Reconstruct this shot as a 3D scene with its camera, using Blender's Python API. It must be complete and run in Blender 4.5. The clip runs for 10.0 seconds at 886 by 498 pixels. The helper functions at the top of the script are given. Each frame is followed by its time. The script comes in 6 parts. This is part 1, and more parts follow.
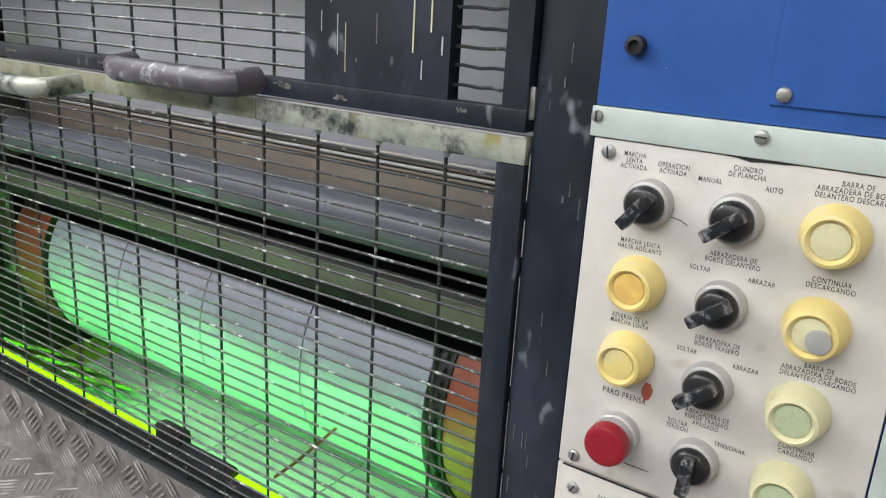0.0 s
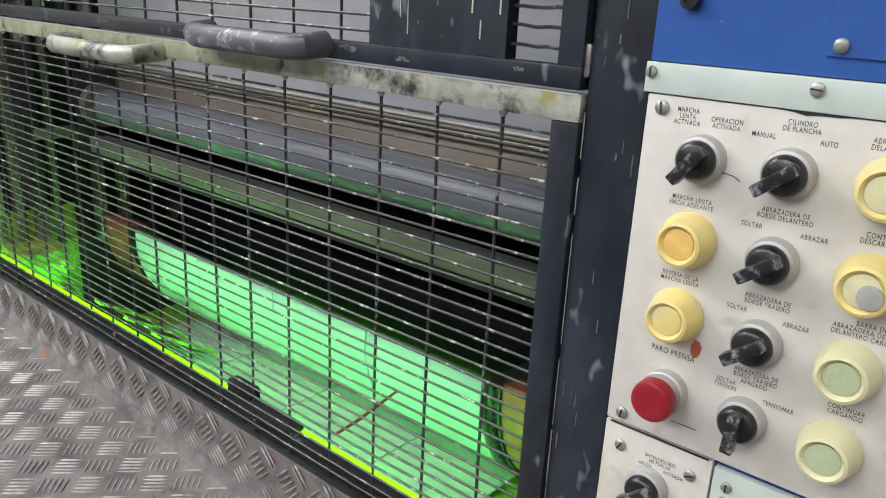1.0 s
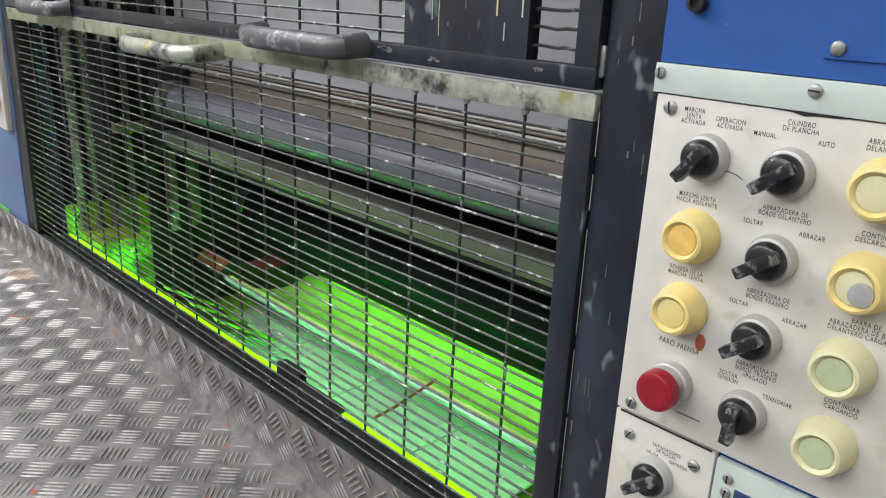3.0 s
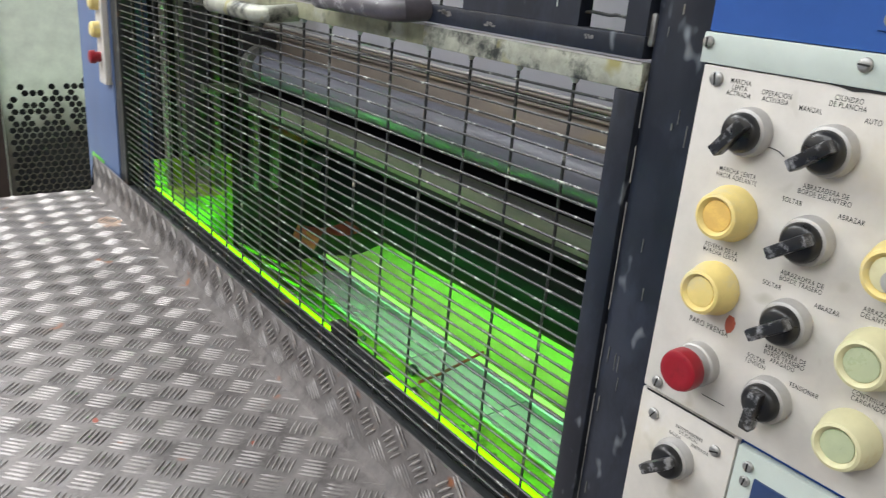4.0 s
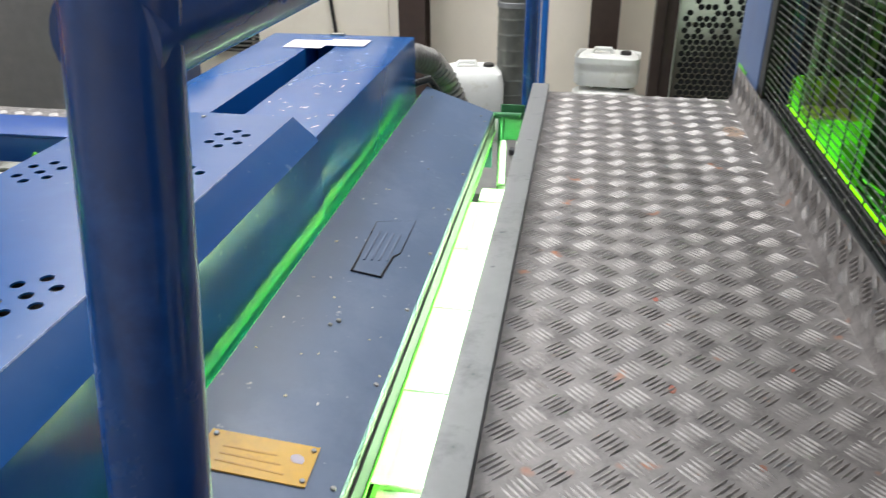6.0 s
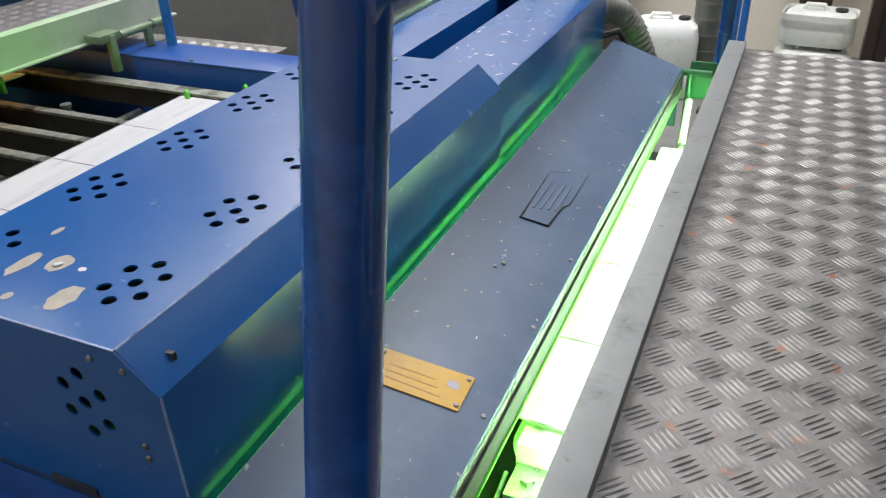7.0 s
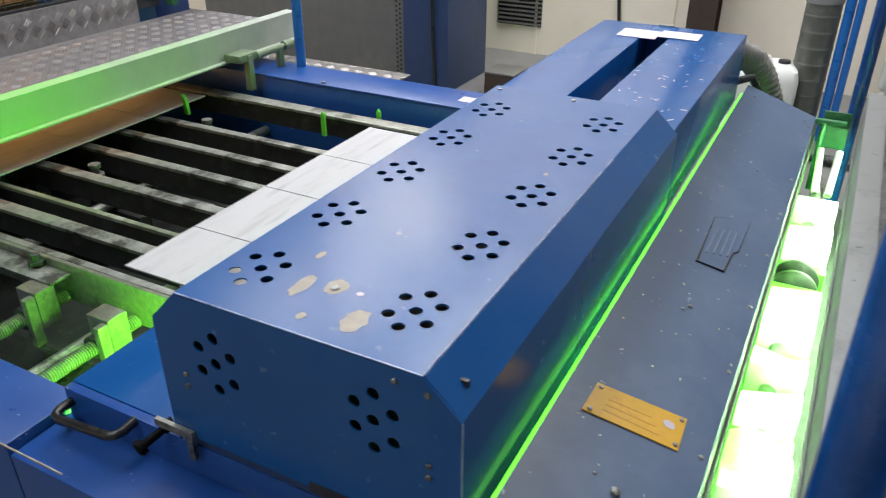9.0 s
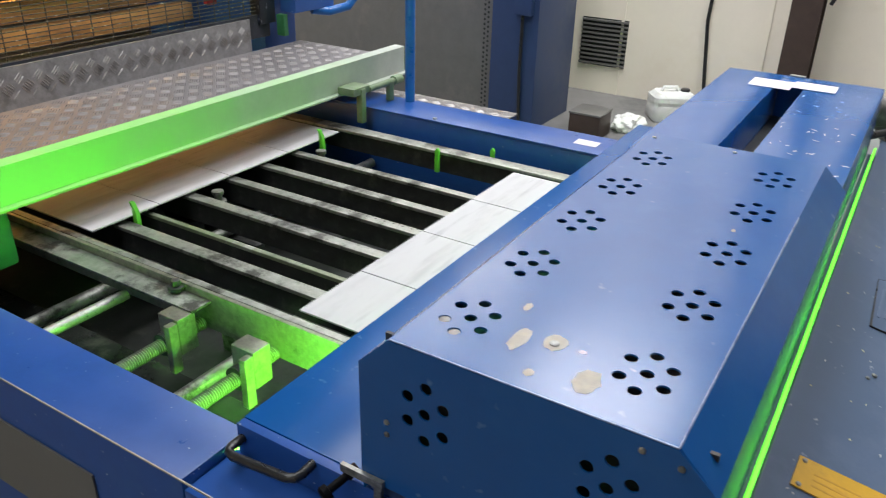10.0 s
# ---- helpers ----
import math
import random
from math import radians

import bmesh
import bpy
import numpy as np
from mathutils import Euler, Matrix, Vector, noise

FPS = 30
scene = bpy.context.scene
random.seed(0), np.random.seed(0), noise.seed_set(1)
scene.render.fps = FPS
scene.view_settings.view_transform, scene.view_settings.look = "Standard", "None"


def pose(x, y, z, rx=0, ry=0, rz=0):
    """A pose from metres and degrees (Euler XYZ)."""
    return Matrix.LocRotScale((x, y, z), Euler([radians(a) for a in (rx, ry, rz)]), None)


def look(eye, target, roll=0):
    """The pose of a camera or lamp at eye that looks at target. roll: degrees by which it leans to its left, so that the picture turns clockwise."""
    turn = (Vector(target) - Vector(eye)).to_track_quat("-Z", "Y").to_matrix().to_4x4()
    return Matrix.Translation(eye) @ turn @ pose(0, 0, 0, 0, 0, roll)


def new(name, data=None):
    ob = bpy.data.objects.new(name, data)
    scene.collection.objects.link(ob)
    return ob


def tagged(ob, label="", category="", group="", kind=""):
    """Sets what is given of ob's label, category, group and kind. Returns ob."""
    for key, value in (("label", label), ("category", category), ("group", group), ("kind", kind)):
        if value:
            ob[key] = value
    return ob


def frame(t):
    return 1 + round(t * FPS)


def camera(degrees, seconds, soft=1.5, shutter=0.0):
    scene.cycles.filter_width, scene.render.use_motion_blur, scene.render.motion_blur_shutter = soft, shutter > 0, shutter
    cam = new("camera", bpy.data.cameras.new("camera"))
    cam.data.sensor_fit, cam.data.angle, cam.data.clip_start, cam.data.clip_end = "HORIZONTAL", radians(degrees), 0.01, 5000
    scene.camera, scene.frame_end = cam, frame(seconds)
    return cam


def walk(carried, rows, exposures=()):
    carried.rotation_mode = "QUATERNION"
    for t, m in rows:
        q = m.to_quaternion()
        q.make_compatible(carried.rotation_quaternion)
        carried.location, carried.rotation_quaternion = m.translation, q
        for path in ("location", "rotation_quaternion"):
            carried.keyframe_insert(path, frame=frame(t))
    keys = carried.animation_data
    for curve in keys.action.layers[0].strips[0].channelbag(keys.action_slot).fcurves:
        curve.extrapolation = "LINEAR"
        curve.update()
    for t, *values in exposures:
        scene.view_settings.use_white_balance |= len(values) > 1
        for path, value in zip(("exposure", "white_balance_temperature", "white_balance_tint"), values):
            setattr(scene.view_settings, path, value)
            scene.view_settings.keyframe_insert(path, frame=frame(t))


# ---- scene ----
cam = camera(59.7, 10.0, soft=1.1, shutter=0.25)
PATH = [
    (0, (-0.617, -0.245, 1.532), (0.976, 0.815, 0.949), 3.3),
    (0.5, (-0.623, -0.27, 1.519), (0.91, 0.857, 0.902), 3.3),
    (1, (-0.625, -0.279, 1.51), (0.841, 0.929, 0.885), 2.9),
    (1.5, (-0.627, -0.295, 1.509), (0.807, 0.954, 0.89), 3.0),
    (2, (-0.624, -0.313, 1.507), (0.787, 0.962, 0.889), 2.9),
    (3.5, (-0.615, -0.364, 1.52), (0.669, 1.026, 0.872), 3.5),
    (4, (-0.588, -0.387, 1.499), (0.576, 1.088, 0.814), 4.8),
    (4.5, (-0.569, -0.397, 1.498), (0.249, 1.26, 0.734), 3.4),
    (5, (-0.535, -0.409, 1.474), (-0.148, 1.384, 0.676), 2.0),
    (5.5, (-0.518, -0.419, 1.462), (-0.498, 1.391, 0.612), 0.8),
    (6, (-0.511, -0.436, 1.465), (-0.825, 1.317, 0.556), -0.4),
    (7.3, (-0.49, -0.503, 1.506), (-1.247, 1.032, 0.47), -1.5),
    (7.5, (-0.497, -0.521, 1.525), (-1.265, 1.004, 0.483), -1.1),
    (8, (-0.552, -0.584, 1.531), (-1.333, 0.948, 0.509), -0.8),
    (8.5, (-0.63, -0.621, 1.538), (-1.416, 0.926, 0.544), -0.3),
    (9, (-0.75, -0.649, 1.541), (-1.565, 0.901, 0.575), 0.1),
    (9.5, (-0.873, -0.699, 1.541), (-1.738, 0.846, 0.611), 0.6),
    (10, (-0.99, -0.735, 1.549), (-1.918, 0.794, 0.654), 1.4),
]
walk(cam, [(t, look(eye, target, roll)) for t, eye, target, roll in PATH], exposures=((0.0, 0.0), (4.0, -0.02), (5.0, -0.10), (5.5, -0.44), (6.0, -0.29), (7.5, -0.48), (9.0, -0.45), (9.5, -0.57), (10.0, -0.38)))

# ---- world, light ----
world = bpy.data.worlds.new("world")
scene.world = world
world.use_nodes = True
world.node_tree.nodes["Background"].inputs[0].default_value = (0.9, 0.95, 1.0, 1)
world.node_tree.nodes["Background"].inputs[1].default_value = 0.05

FLOOR = -0.20
DECK = 0.75
CEIL = 4.6


def ceiling_lamp(x, y, power, length=2.4, width=1.3):
    data = bpy.data.lights.new("ceiling_light", "AREA")
    data.shape, data.size, data.size_y, data.energy, data.color = "RECTANGLE", width, length, power, (0.97, 0.985, 1.0)
    ob = new("ceiling_light", data)
    ob.matrix_world = pose(x, y, CEIL - 0.12)


for lx, ly, lp in ((-3.2, 0.1, 84), (-3.0, 1.8, 64), (-2.6, 4.1, 165), (0.8, -2.0, 9), (-0.6, 4.1, 150), (-6.0, 0.3, 150), (-6.0, 1.8, 150), (-4.8, 4.37, 70), (-2.2, -2.8, 72), (0.5, 3.0, 75)):
    ceiling_lamp(lx, ly, lp)
ceiling_lamp(-4.4, 5.3, 70, 0.40, 0.40)

# ---- materials ----


def material(name, base, rough=0.5, metal=0.0, vary=0.25, scale=18.0, bump=0.05, stain=None, stain_amount=0.0, stain_scale=5.0, fleck=None, fleck_amount=0.0, fleck_scale=40.0, stretch=(1, 1, 1), coat=0.0, spread=0.12):
    m = bpy.data.materials.new(name)
    m.use_nodes = True
    n, l = m.node_tree.nodes, m.node_tree.links
    p = n["Principled BSDF"]
    tc = n.new("ShaderNodeTexCoord")
    mp = n.new("ShaderNodeMapping")
    mp.inputs["Scale"].default_value = stretch
    l.new(tc.outputs["Object"], mp.inputs["Vector"])
    fine = n.new("ShaderNodeTexNoise")
    fine.inputs["Scale"].default_value, fine.inputs["Detail"].default_value, fine.inputs["Roughness"].default_value = scale, 8, 0.65
    l.new(mp.outputs[0], fine.inputs["Vector"])
    ramp = n.new("ShaderNodeMapRange")
    ramp.inputs["From Min"].default_value, ramp.inputs["From Max"].default_value = 0.3, 0.7
    ramp.inputs["To Min"].default_value, ramp.inputs["To Max"].default_value = 1 - vary, 1 + vary
    l.new(fine.outputs["Fac"], ramp.inputs["Value"])
    mul = n.new("ShaderNodeVectorMath")
    mul.operation = "SCALE"
    mul.inputs[0].default_value = base
    l.new(ramp.outputs[0], mul.inputs["Scale"])
    colour = mul.outputs[0]

    def layer(colour, tint, amount, sc, detail):
        t = n.new("ShaderNodeTexNoise")
        t.inputs["Scale"].default_value, t.inputs["Detail"].default_value, t.inputs["Roughness"].default_value = sc, detail, 0.7
        l.new(mp.outputs[0], t.inputs["Vector"])
        r = n.new("ShaderNodeMapRange")
        r.inputs["From Min"].default_value = 0.72 - 0.45 * amount
        r.inputs["From Max"].default_value = 0.80 - 0.35 * amount
        l.new(t.outputs["Fac"], r.inputs["Value"])
        mix = n.new("ShaderNodeMix")
        mix.data_type = "RGBA"
        l.new(r.outputs[0], mix.inputs[0])
        l.new(colour, mix.inputs[6])
        mix.inputs[7].default_value = (*tint, 1)
        return mix.outputs[2]

    if stain:
        colour = layer(colour, stain, stain_amount, stain_scale, 6)
    if fleck:
        colour = layer(colour, fleck, fleck_amount, fleck_scale, 2)
    l.new(colour, p.inputs["Base Color"])
    rr = n.new("ShaderNodeMapRange")
    rr.inputs["To Min"].default_value, rr.inputs["To Max"].default_value = max(0.03, rough - spread), min(1, rough + spread)
    l.new(fine.outputs["Fac"], rr.inputs["Value"])
    l.new(rr.outputs[0], p.inputs["Roughness"])
    p.inputs["Metallic"].default_value = metal
    p.inputs["Coat Weight"].default_value = coat
    if bump:
        b = n.new("ShaderNodeBump")
        b.inputs["Strength"].default_value, b.inputs["Distance"].default_value = bump, 0.002
        l.new(fine.outputs["Fac"], b.inputs["Height"])
        l.new(b.outputs[0], p.inputs["Normal"])
    return m


def glow(name, colour, strength):
    m = bpy.data.materials.new(name)
    m.use_nodes = True
    p = m.node_tree.nodes["Principled BSDF"]
    p.inputs["Base Color"].default_value = (*colour, 1)
    p.inputs["Emission Color"].default_value = (*colour, 1)
    p.inputs["Emission Strength"].default_value = strength
    return m


BLUE = material("blue_paint", (0.014, 0.068, 0.28), 0.32, 0, 0.10, 14, 0.02, (0.020, 0.082, 0.28), 0.40, 4, (0.4, 0.45, 0.55), 0.02, 60)
BLUE_HOOD = material("worn_blue_paint", (0.006, 0.080, 0.285), 0.21, 0, 0.06, 5, 0.002, (0.011, 0.091, 0.295), 0.50, 2, (0.06, 0.17, 0.36), 0.07, 26, spread=0.035)
BLUE_PANEL = material("royal_blue_panel", (0.026, 0.088, 0.32), 0.42, 0, 0.08, 30, 0.05, (0.03, 0.10, 0.36), 0.5, 6, (0.5, 0.55, 0.65), 0.0, 70)
BLUE_TUBE = material("glossy_blue_tube", (0.004, 0.050, 0.21), 0.24, 0, 0.15, 25, 0.03, (0.009, 0.075, 0.29), 0.5, 9, coat=0.3)
BLUE_PIPE = material("bright_blue_pipe", (0.01, 0.12, 0.42), 0.3, 0, 0.1, 20, 0.02)
SLATE = material("slate_blue_sheet", (0.072, 0.118, 0.208), 0.38, 0, 0.08, 9, 0.03, (0.098, 0.145, 0.240), 0.5, 3, (0.5, 0.53, 0.58), 0.04, 46)
COLUMN = material("blue_grey_column", (0.10, 0.15, 0.28), 0.45, 0, 0.12, 12, 0.03, (0.2, 0.5, 0.05), 0.0, 6)
CHARCOAL = material("charcoal_enamel", (0.011, 0.014, 0.022), 0.36, 0, 0.3, 20, 0.05, (0.024, 0.029, 0.044), 0.45, 9, (0.17, 0.19, 0.21), 0.16, 34, (1, 1, 0.5))
CHIPPED = material("ink_stained_steel_bar", (0.34, 0.35, 0.29), 0.42, 0.25, 0.35, 34, 0.2, (0.030, 0.034, 0.032), 0.52, 18, (0.29, 0.27, 0.11), 0.28, 24)
OLIVE_BAR = material("ink_caked_olive_bar", (0.26, 0.265, 0.175), 0.45, 0.2, 0.35, 30, 0.2, (0.36, 0.36, 0.30), 0.42, 14, (0.05, 0.055, 0.035), 0.30, 26)
GUARD_BAR = material("dirty_black_bar", (0.022, 0.025, 0.026), 0.5, 0, 0.5, 40, 0.2, (0.30, 0.31, 0.29), 0.22, 30, (0.10, 0.06, 0.03), 0.2, 18)
WIRE = material("ink_spattered_wire", (0.038, 0.040, 0.039), 0.40, 0.2, 0.4, 60, 0.1, (0.52, 0.54, 0.50), 0.33, 50)
CREAM = material("cream_panel_paint", (0.570, 0.545, 0.505), 0.42, 0, 0.06, 40, 0.05, (0.545, 0.505, 0.425), 0.42, 6, (0.42, 0.40, 0.34), 0.18, 22)
TRIM = material("pale_green_grey_trim", (0.50, 0.56, 0.52), 0.4, 0.1, 0.06, 20, 0.03, (0.44, 0.49, 0.45), 0.4, 9)
INK = material("black_lettering", (0.012, 0.012, 0.012), 0.6, 0, 0.1, 60, 0)
BLACK = material("black_plastic", (0.012, 0.012, 0.013), 0.3, 0, 0.3, 40, 0.05, (0.05, 0.05, 0.05), 0.25, 30)
BLACK_WORN = material("scratched_black_pointer", (0.016, 0.016, 0.017), 0.3, 0, 0.3, 60, 0.05, (0.26, 0.26, 0.27), 0.46, 90)
YELLOW = material("yellowed_rubber_boot", (0.70, 0.56, 0.21), 0.48, 0, 0.08, 40, 0.05, (0.62, 0.53, 0.28), 0.48, 25)
ORANGE = material("amber_button_face", (0.70, 0.45, 0.13), 0.4, 0, 0.1, 50, 0.03, (0.80, 0.55, 0.15), 0.5, 50)
PALE = material("pale_ivory_boot", (0.60, 0.57, 0.35), 0.48, 0, 0.06, 40, 0.05, (0.55, 0.48, 0.26), 0.38, 25)
PALE_GREEN = material("pale_green_button_face", (0.42, 0.47, 0.30), 0.3, 0, 0.08, 40, 0.03)
RED = material("red_mushroom_plastic", (0.26, 0.008, 0.018), 0.38, 0, 0.1, 60, 0.03, (0.21, 0.007, 0.014), 0.4, 60)
BEZEL = material("satin_metal_bezel", (0.42, 0.41, 0.395), 0.5, 0.35, 0.1, 60, 0.03)
STEEL = material("bright_steel", (0.36, 0.36, 0.35), 0.48, 0.8, 0.25, 60, 0.08, (0.20, 0.20, 0.19), 0.4, 60)
DULL_STEEL = material("oily_machined_steel", (0.27, 0.275, 0.25), 0.46, 0.7, 0.3, 30, 0.08, (0.06, 0.06, 0.052), 0.48, 10)
DARK = material("dark_greasy_iron", (0.026, 0.027, 0.027), 0.5, 0.2, 0.5, 25, 0.15, (0.06, 0.06, 0.055), 0.35, 12)
ALU = material("worn_aluminium_tread", (0.190, 0.175, 0.170), 0.47, 0.3, 0.3, 30, 0.08, (0.105, 0.095, 0.092), 0.46, 16, (0.36, 0.13, 0.05), 0.07, 13)
ALU_LUG = material("polished_tread_lug", (0.33, 0.312, 0.30), 0.43, 0.55, 0.3, 40, 0.05, (0.19, 0.175, 0.168), 0.5, 12)
GALV = material("grey_painted_kerb", (0.225, 0.23, 0.23), 0.5, 0.25, 0.10, 14, 0.04, (0.165, 0.17, 0.17), 0.45, 7, (0.06, 0.08, 0.08), 0.08, 28)
PLATE = material("lavender_printing_plate", (0.40, 0.40, 0.52), 0.36, 0.05, 0.08, 14, 0.03, (0.33, 0.33, 0.43), 0.4, 4)
# The recessed drum's shade is put into this near-black, low-specular colour.
DRUM_DARK = material("near_black_steel", (0.0035, 0.0035, 0.005), 0.5, 0.0, 0.3, 20, 0.05, (0.007, 0.007, 0.009), 0.4, 10)
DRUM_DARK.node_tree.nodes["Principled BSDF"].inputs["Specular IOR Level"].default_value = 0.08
RUST = material("red_brown_flange", (0.34, 0.085, 0.05), 0.5, 0.1, 0.2, 25, 0.1, (0.2, 0.1, 0.06), 0.4, 14)
ROLLER = material("blue_black_roller", (0.155, 0.160, 0.195), 0.36, 0.0, 0.2, 12, 0.02, (0.12, 0.125, 0.145), 0.4, 8, stretch=(1, 0.25, 1))
BACKPLATE = material("ink_smeared_grey_plate", (0.52, 0.53, 0.55), 0.5, 0.1, 0.12, 10, 0.05, (0.30, 0.29, 0.27), 0.45, 5, (0.28, 0.23, 0.17), 0.25, 14, (1, 0.35, 1))
BROWN_INK = material("brown_caked_ink", (0.17, 0.14, 0.115), 0.45, 0.1, 0.3, 12, 0.08, (0.30, 0.28, 0.25), 0.42, 7, (0.22, 0.17, 0.09), 0.28, 15, (1, 0.2, 1))
DUCT_GREY = material("lavender_grey_steel", (0.44, 0.44, 0.48), 0.42, 0.15, 0.1, 10, 0.04, (0.36, 0.35, 0.36), 0.42, 4, (0.36, 0.40, 0.33), 0.25, 3, (1, 0.4, 1))
OLIVE = material("olive_inked_bar", (0.22, 0.25, 0.17), 0.32, 0.4, 0.3, 14, 0.06, (0.42, 0.44, 0.38), 0.4, 9, stretch=(1, 0.3, 1))
TRAY = material("green_ink_tray", (0.36, 0.60, 0.055), 0.5, 0.1, 0.25, 16, 0.05, (0.14, 0.26, 0.03), 0.40, 9, (0.02, 0.035, 0.012), 0.22, 16)
TRAY_DARK = material("green_stained_plate", (0.10, 0.20, 0.03), 0.45, 0.2, 0.35, 16, 0.06, (0.03, 0.06, 0.015), 0.42, 9, (0.25, 0.42, 0.06), 0.3, 14)
LINER = material("lime_inner_shell", (0.50, 0.62, 0.22), 0.5, 0.1, 0.15, 10, 0.04, (0.38, 0.52, 0.12), 0.4, 5)
CARD = material("white_printed_board", (0.500, 0.490, 0.515), 0.6, 0, 0.03, 10, 0.0, (0.415, 0.405, 0.43), 0.48, 8, (0.38, 0.37, 0.40), 0.3, 14, stretch=(2.0, 0.22, 1))
WHEEL = material("white_feed_wheel", (0.72, 0.75, 0.68), 0.45, 0, 0.08, 20, 0.03, (0.5, 0.55, 0.45), 0.3, 12)
WALL = material("cream_wall_cladding", (0.78, 0.71, 0.60), 0.40, 0, 0.04, 3, 0.02, (0.74, 0.665, 0.55), 0.4, 1.5)
CONCRETE = material("grey_concrete_floor", (0.17, 0.165, 0.16), 0.55, 0, 0.15, 8, 0.08, (0.10, 0.10, 0.10), 0.45, 1.5)
BROWN = material("dark_brown_steel", (0.045, 0.028, 0.022), 0.5, 0.1, 0.2, 12, 0.05)
DUCT = material("grey_spiral_duct", (0.125, 0.13, 0.115), 0.42, 0.3, 0.12, 14, 0.04, (0.17, 0.17, 0.15), 0.4, 6)
JUG = material("milky_plastic", (0.72, 0.72, 0.69), 0.42, 0, 0.05, 10, 0.03, (0.62, 0.60, 0.54), 0.35, 9)
PAPER = material("white_paper", (0.64, 0.575, 0.63), 0.7, 0, 0.03, 30, 0)
SIGN = material("amber_plate", (0.72, 0.40, 0.025), 0.38, 0, 0.08, 30, 0.03, (0.64, 0.34, 0.03), 0.4, 20)
GOLD_INK = material("faded_sign_lettering", (0.60, 0.31, 0.03), 0.5, 0, 0.1, 60, 0)
WORN_LIT_BLUE = material("rubbed_highlit_blue_edge", (0.22, 0.30, 0.46), 0.4, 0.2, 0.3, 50, 0.05, (0.04, 0.09, 0.28), 0.45, 30)
BARE = material("bare_primer_patch", (0.34, 0.305, 0.255), 0.5, 0.1, 0.2, 60, 0.08, (0.26, 0.24, 0.21), 0.4, 40)
PEACH = material("peach_paint_mist", (0.36, 0.255, 0.19), 0.5, 0.1, 0.25, 40, 0.05, (0.21, 0.19, 0.18), 0.45, 30)
LIME = material("lime_edge_strip", (0.12, 0.5, 0.04), 0.35, 0, 0.15, 30, 0.05)
SCUFFED = material("scuffed_plum_black_grip", (0.075, 0.068, 0.08), 0.42, 0, 0.3, 40, 0.1, (0.42, 0.41, 0.43), 0.36, 26)
SPINDLE = material("greased_spindle_steel", (0.19, 0.19, 0.15), 0.36, 0.4, 0.25, 60, 0.05, (0.11, 0.11, 0.085), 0.4, 20)
HOSE = material("ribbed_grey_hose", (0.16, 0.15, 0.135), 0.5, 0, 0.2, 20, 0.05)
CAB_GREY = material("grey_cabinet_steel", (0.17, 0.165, 0.155), 0.4, 0.3, 0.1, 10, 0.03, (0.21, 0.195, 0.18), 0.4, 3)
CAB_BLUE = material("navy_cabinet", (0.022, 0.045, 0.12), 0.42, 0, 0.1, 10, 0.03)
WOOD = material("warm_timber", (0.42, 0.24, 0.09), 0.6, 0, 0.3, 12, 0.08, stretch=(1, 0.2, 1))
ROOF = material("dark_roof_sheeting", (0.16, 0.16, 0.165), 0.6, 0.1, 0.15, 6, 0.05, (0.11, 0.11, 0.115), 0.45, 1.5)


def tinted_along(name, base, tint, rough, metal, axis, full, none, scale):
    """Paint or metal with a tint that thins out along one axis."""
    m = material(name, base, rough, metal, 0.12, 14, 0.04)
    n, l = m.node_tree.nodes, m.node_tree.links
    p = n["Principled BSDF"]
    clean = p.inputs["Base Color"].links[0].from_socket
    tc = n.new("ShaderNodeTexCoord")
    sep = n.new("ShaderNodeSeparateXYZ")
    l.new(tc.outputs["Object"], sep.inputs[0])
    tint_noise = n.new("ShaderNodeTexNoise")
    tint_noise.inputs["Scale"].default_value, tint_noise.inputs["Detail"].default_value = scale, 7
    l.new(tc.outputs["Object"], tint_noise.inputs["Vector"])
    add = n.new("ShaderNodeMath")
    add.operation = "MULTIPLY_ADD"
    l.new(tint_noise.outputs["Fac"], add.inputs[0])
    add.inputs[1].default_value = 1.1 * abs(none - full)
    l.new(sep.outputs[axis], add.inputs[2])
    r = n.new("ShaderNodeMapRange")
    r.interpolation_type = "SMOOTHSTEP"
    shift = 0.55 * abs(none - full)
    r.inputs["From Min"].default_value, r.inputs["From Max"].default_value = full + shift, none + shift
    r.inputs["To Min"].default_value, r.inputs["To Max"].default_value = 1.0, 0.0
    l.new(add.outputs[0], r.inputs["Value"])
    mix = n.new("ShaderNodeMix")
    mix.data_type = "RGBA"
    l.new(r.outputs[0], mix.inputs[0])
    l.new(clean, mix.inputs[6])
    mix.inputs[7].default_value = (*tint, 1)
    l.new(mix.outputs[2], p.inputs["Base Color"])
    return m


PERFORATED = tinted_along("perforated_panel_brown_foot", (0.62, 0.68, 0.55), (0.085, 0.075, 0.055), 0.45, 0, 2, 0.66, 1.02, 3.0)
# Green lamp light on the kerb is painted in, fading along its length.
KERB_GREEN = tinted_along("green_lit_kerb", (0.40, 0.43, 0.385), (0.29, 0.70, 0.17), 0.5, 0, 1, -0.8, 1.0, 2.2)
# Warm light from the next press is put into this plate's colour.
ALU_ORANGE = tinted_along("orange_lit_tread", (0.225, 0.21, 0.215), (0.40, 0.22, 0.09), 0.46, 0.3, 1, -1.25, -0.1, 1.6)
LUG_DULL = material("dull_tread_lug", (0.20, 0.185, 0.185), 0.48, 0.4, 0.3, 40, 0.04, (0.26, 0.24, 0.24), 0.45, 7)
ALU_SIDE = material("bent_tread_upstand", (0.27, 0.26, 0.265), 0.45, 0.35, 0.25, 30, 0.08, (0.19, 0.18, 0.185), 0.45, 14)
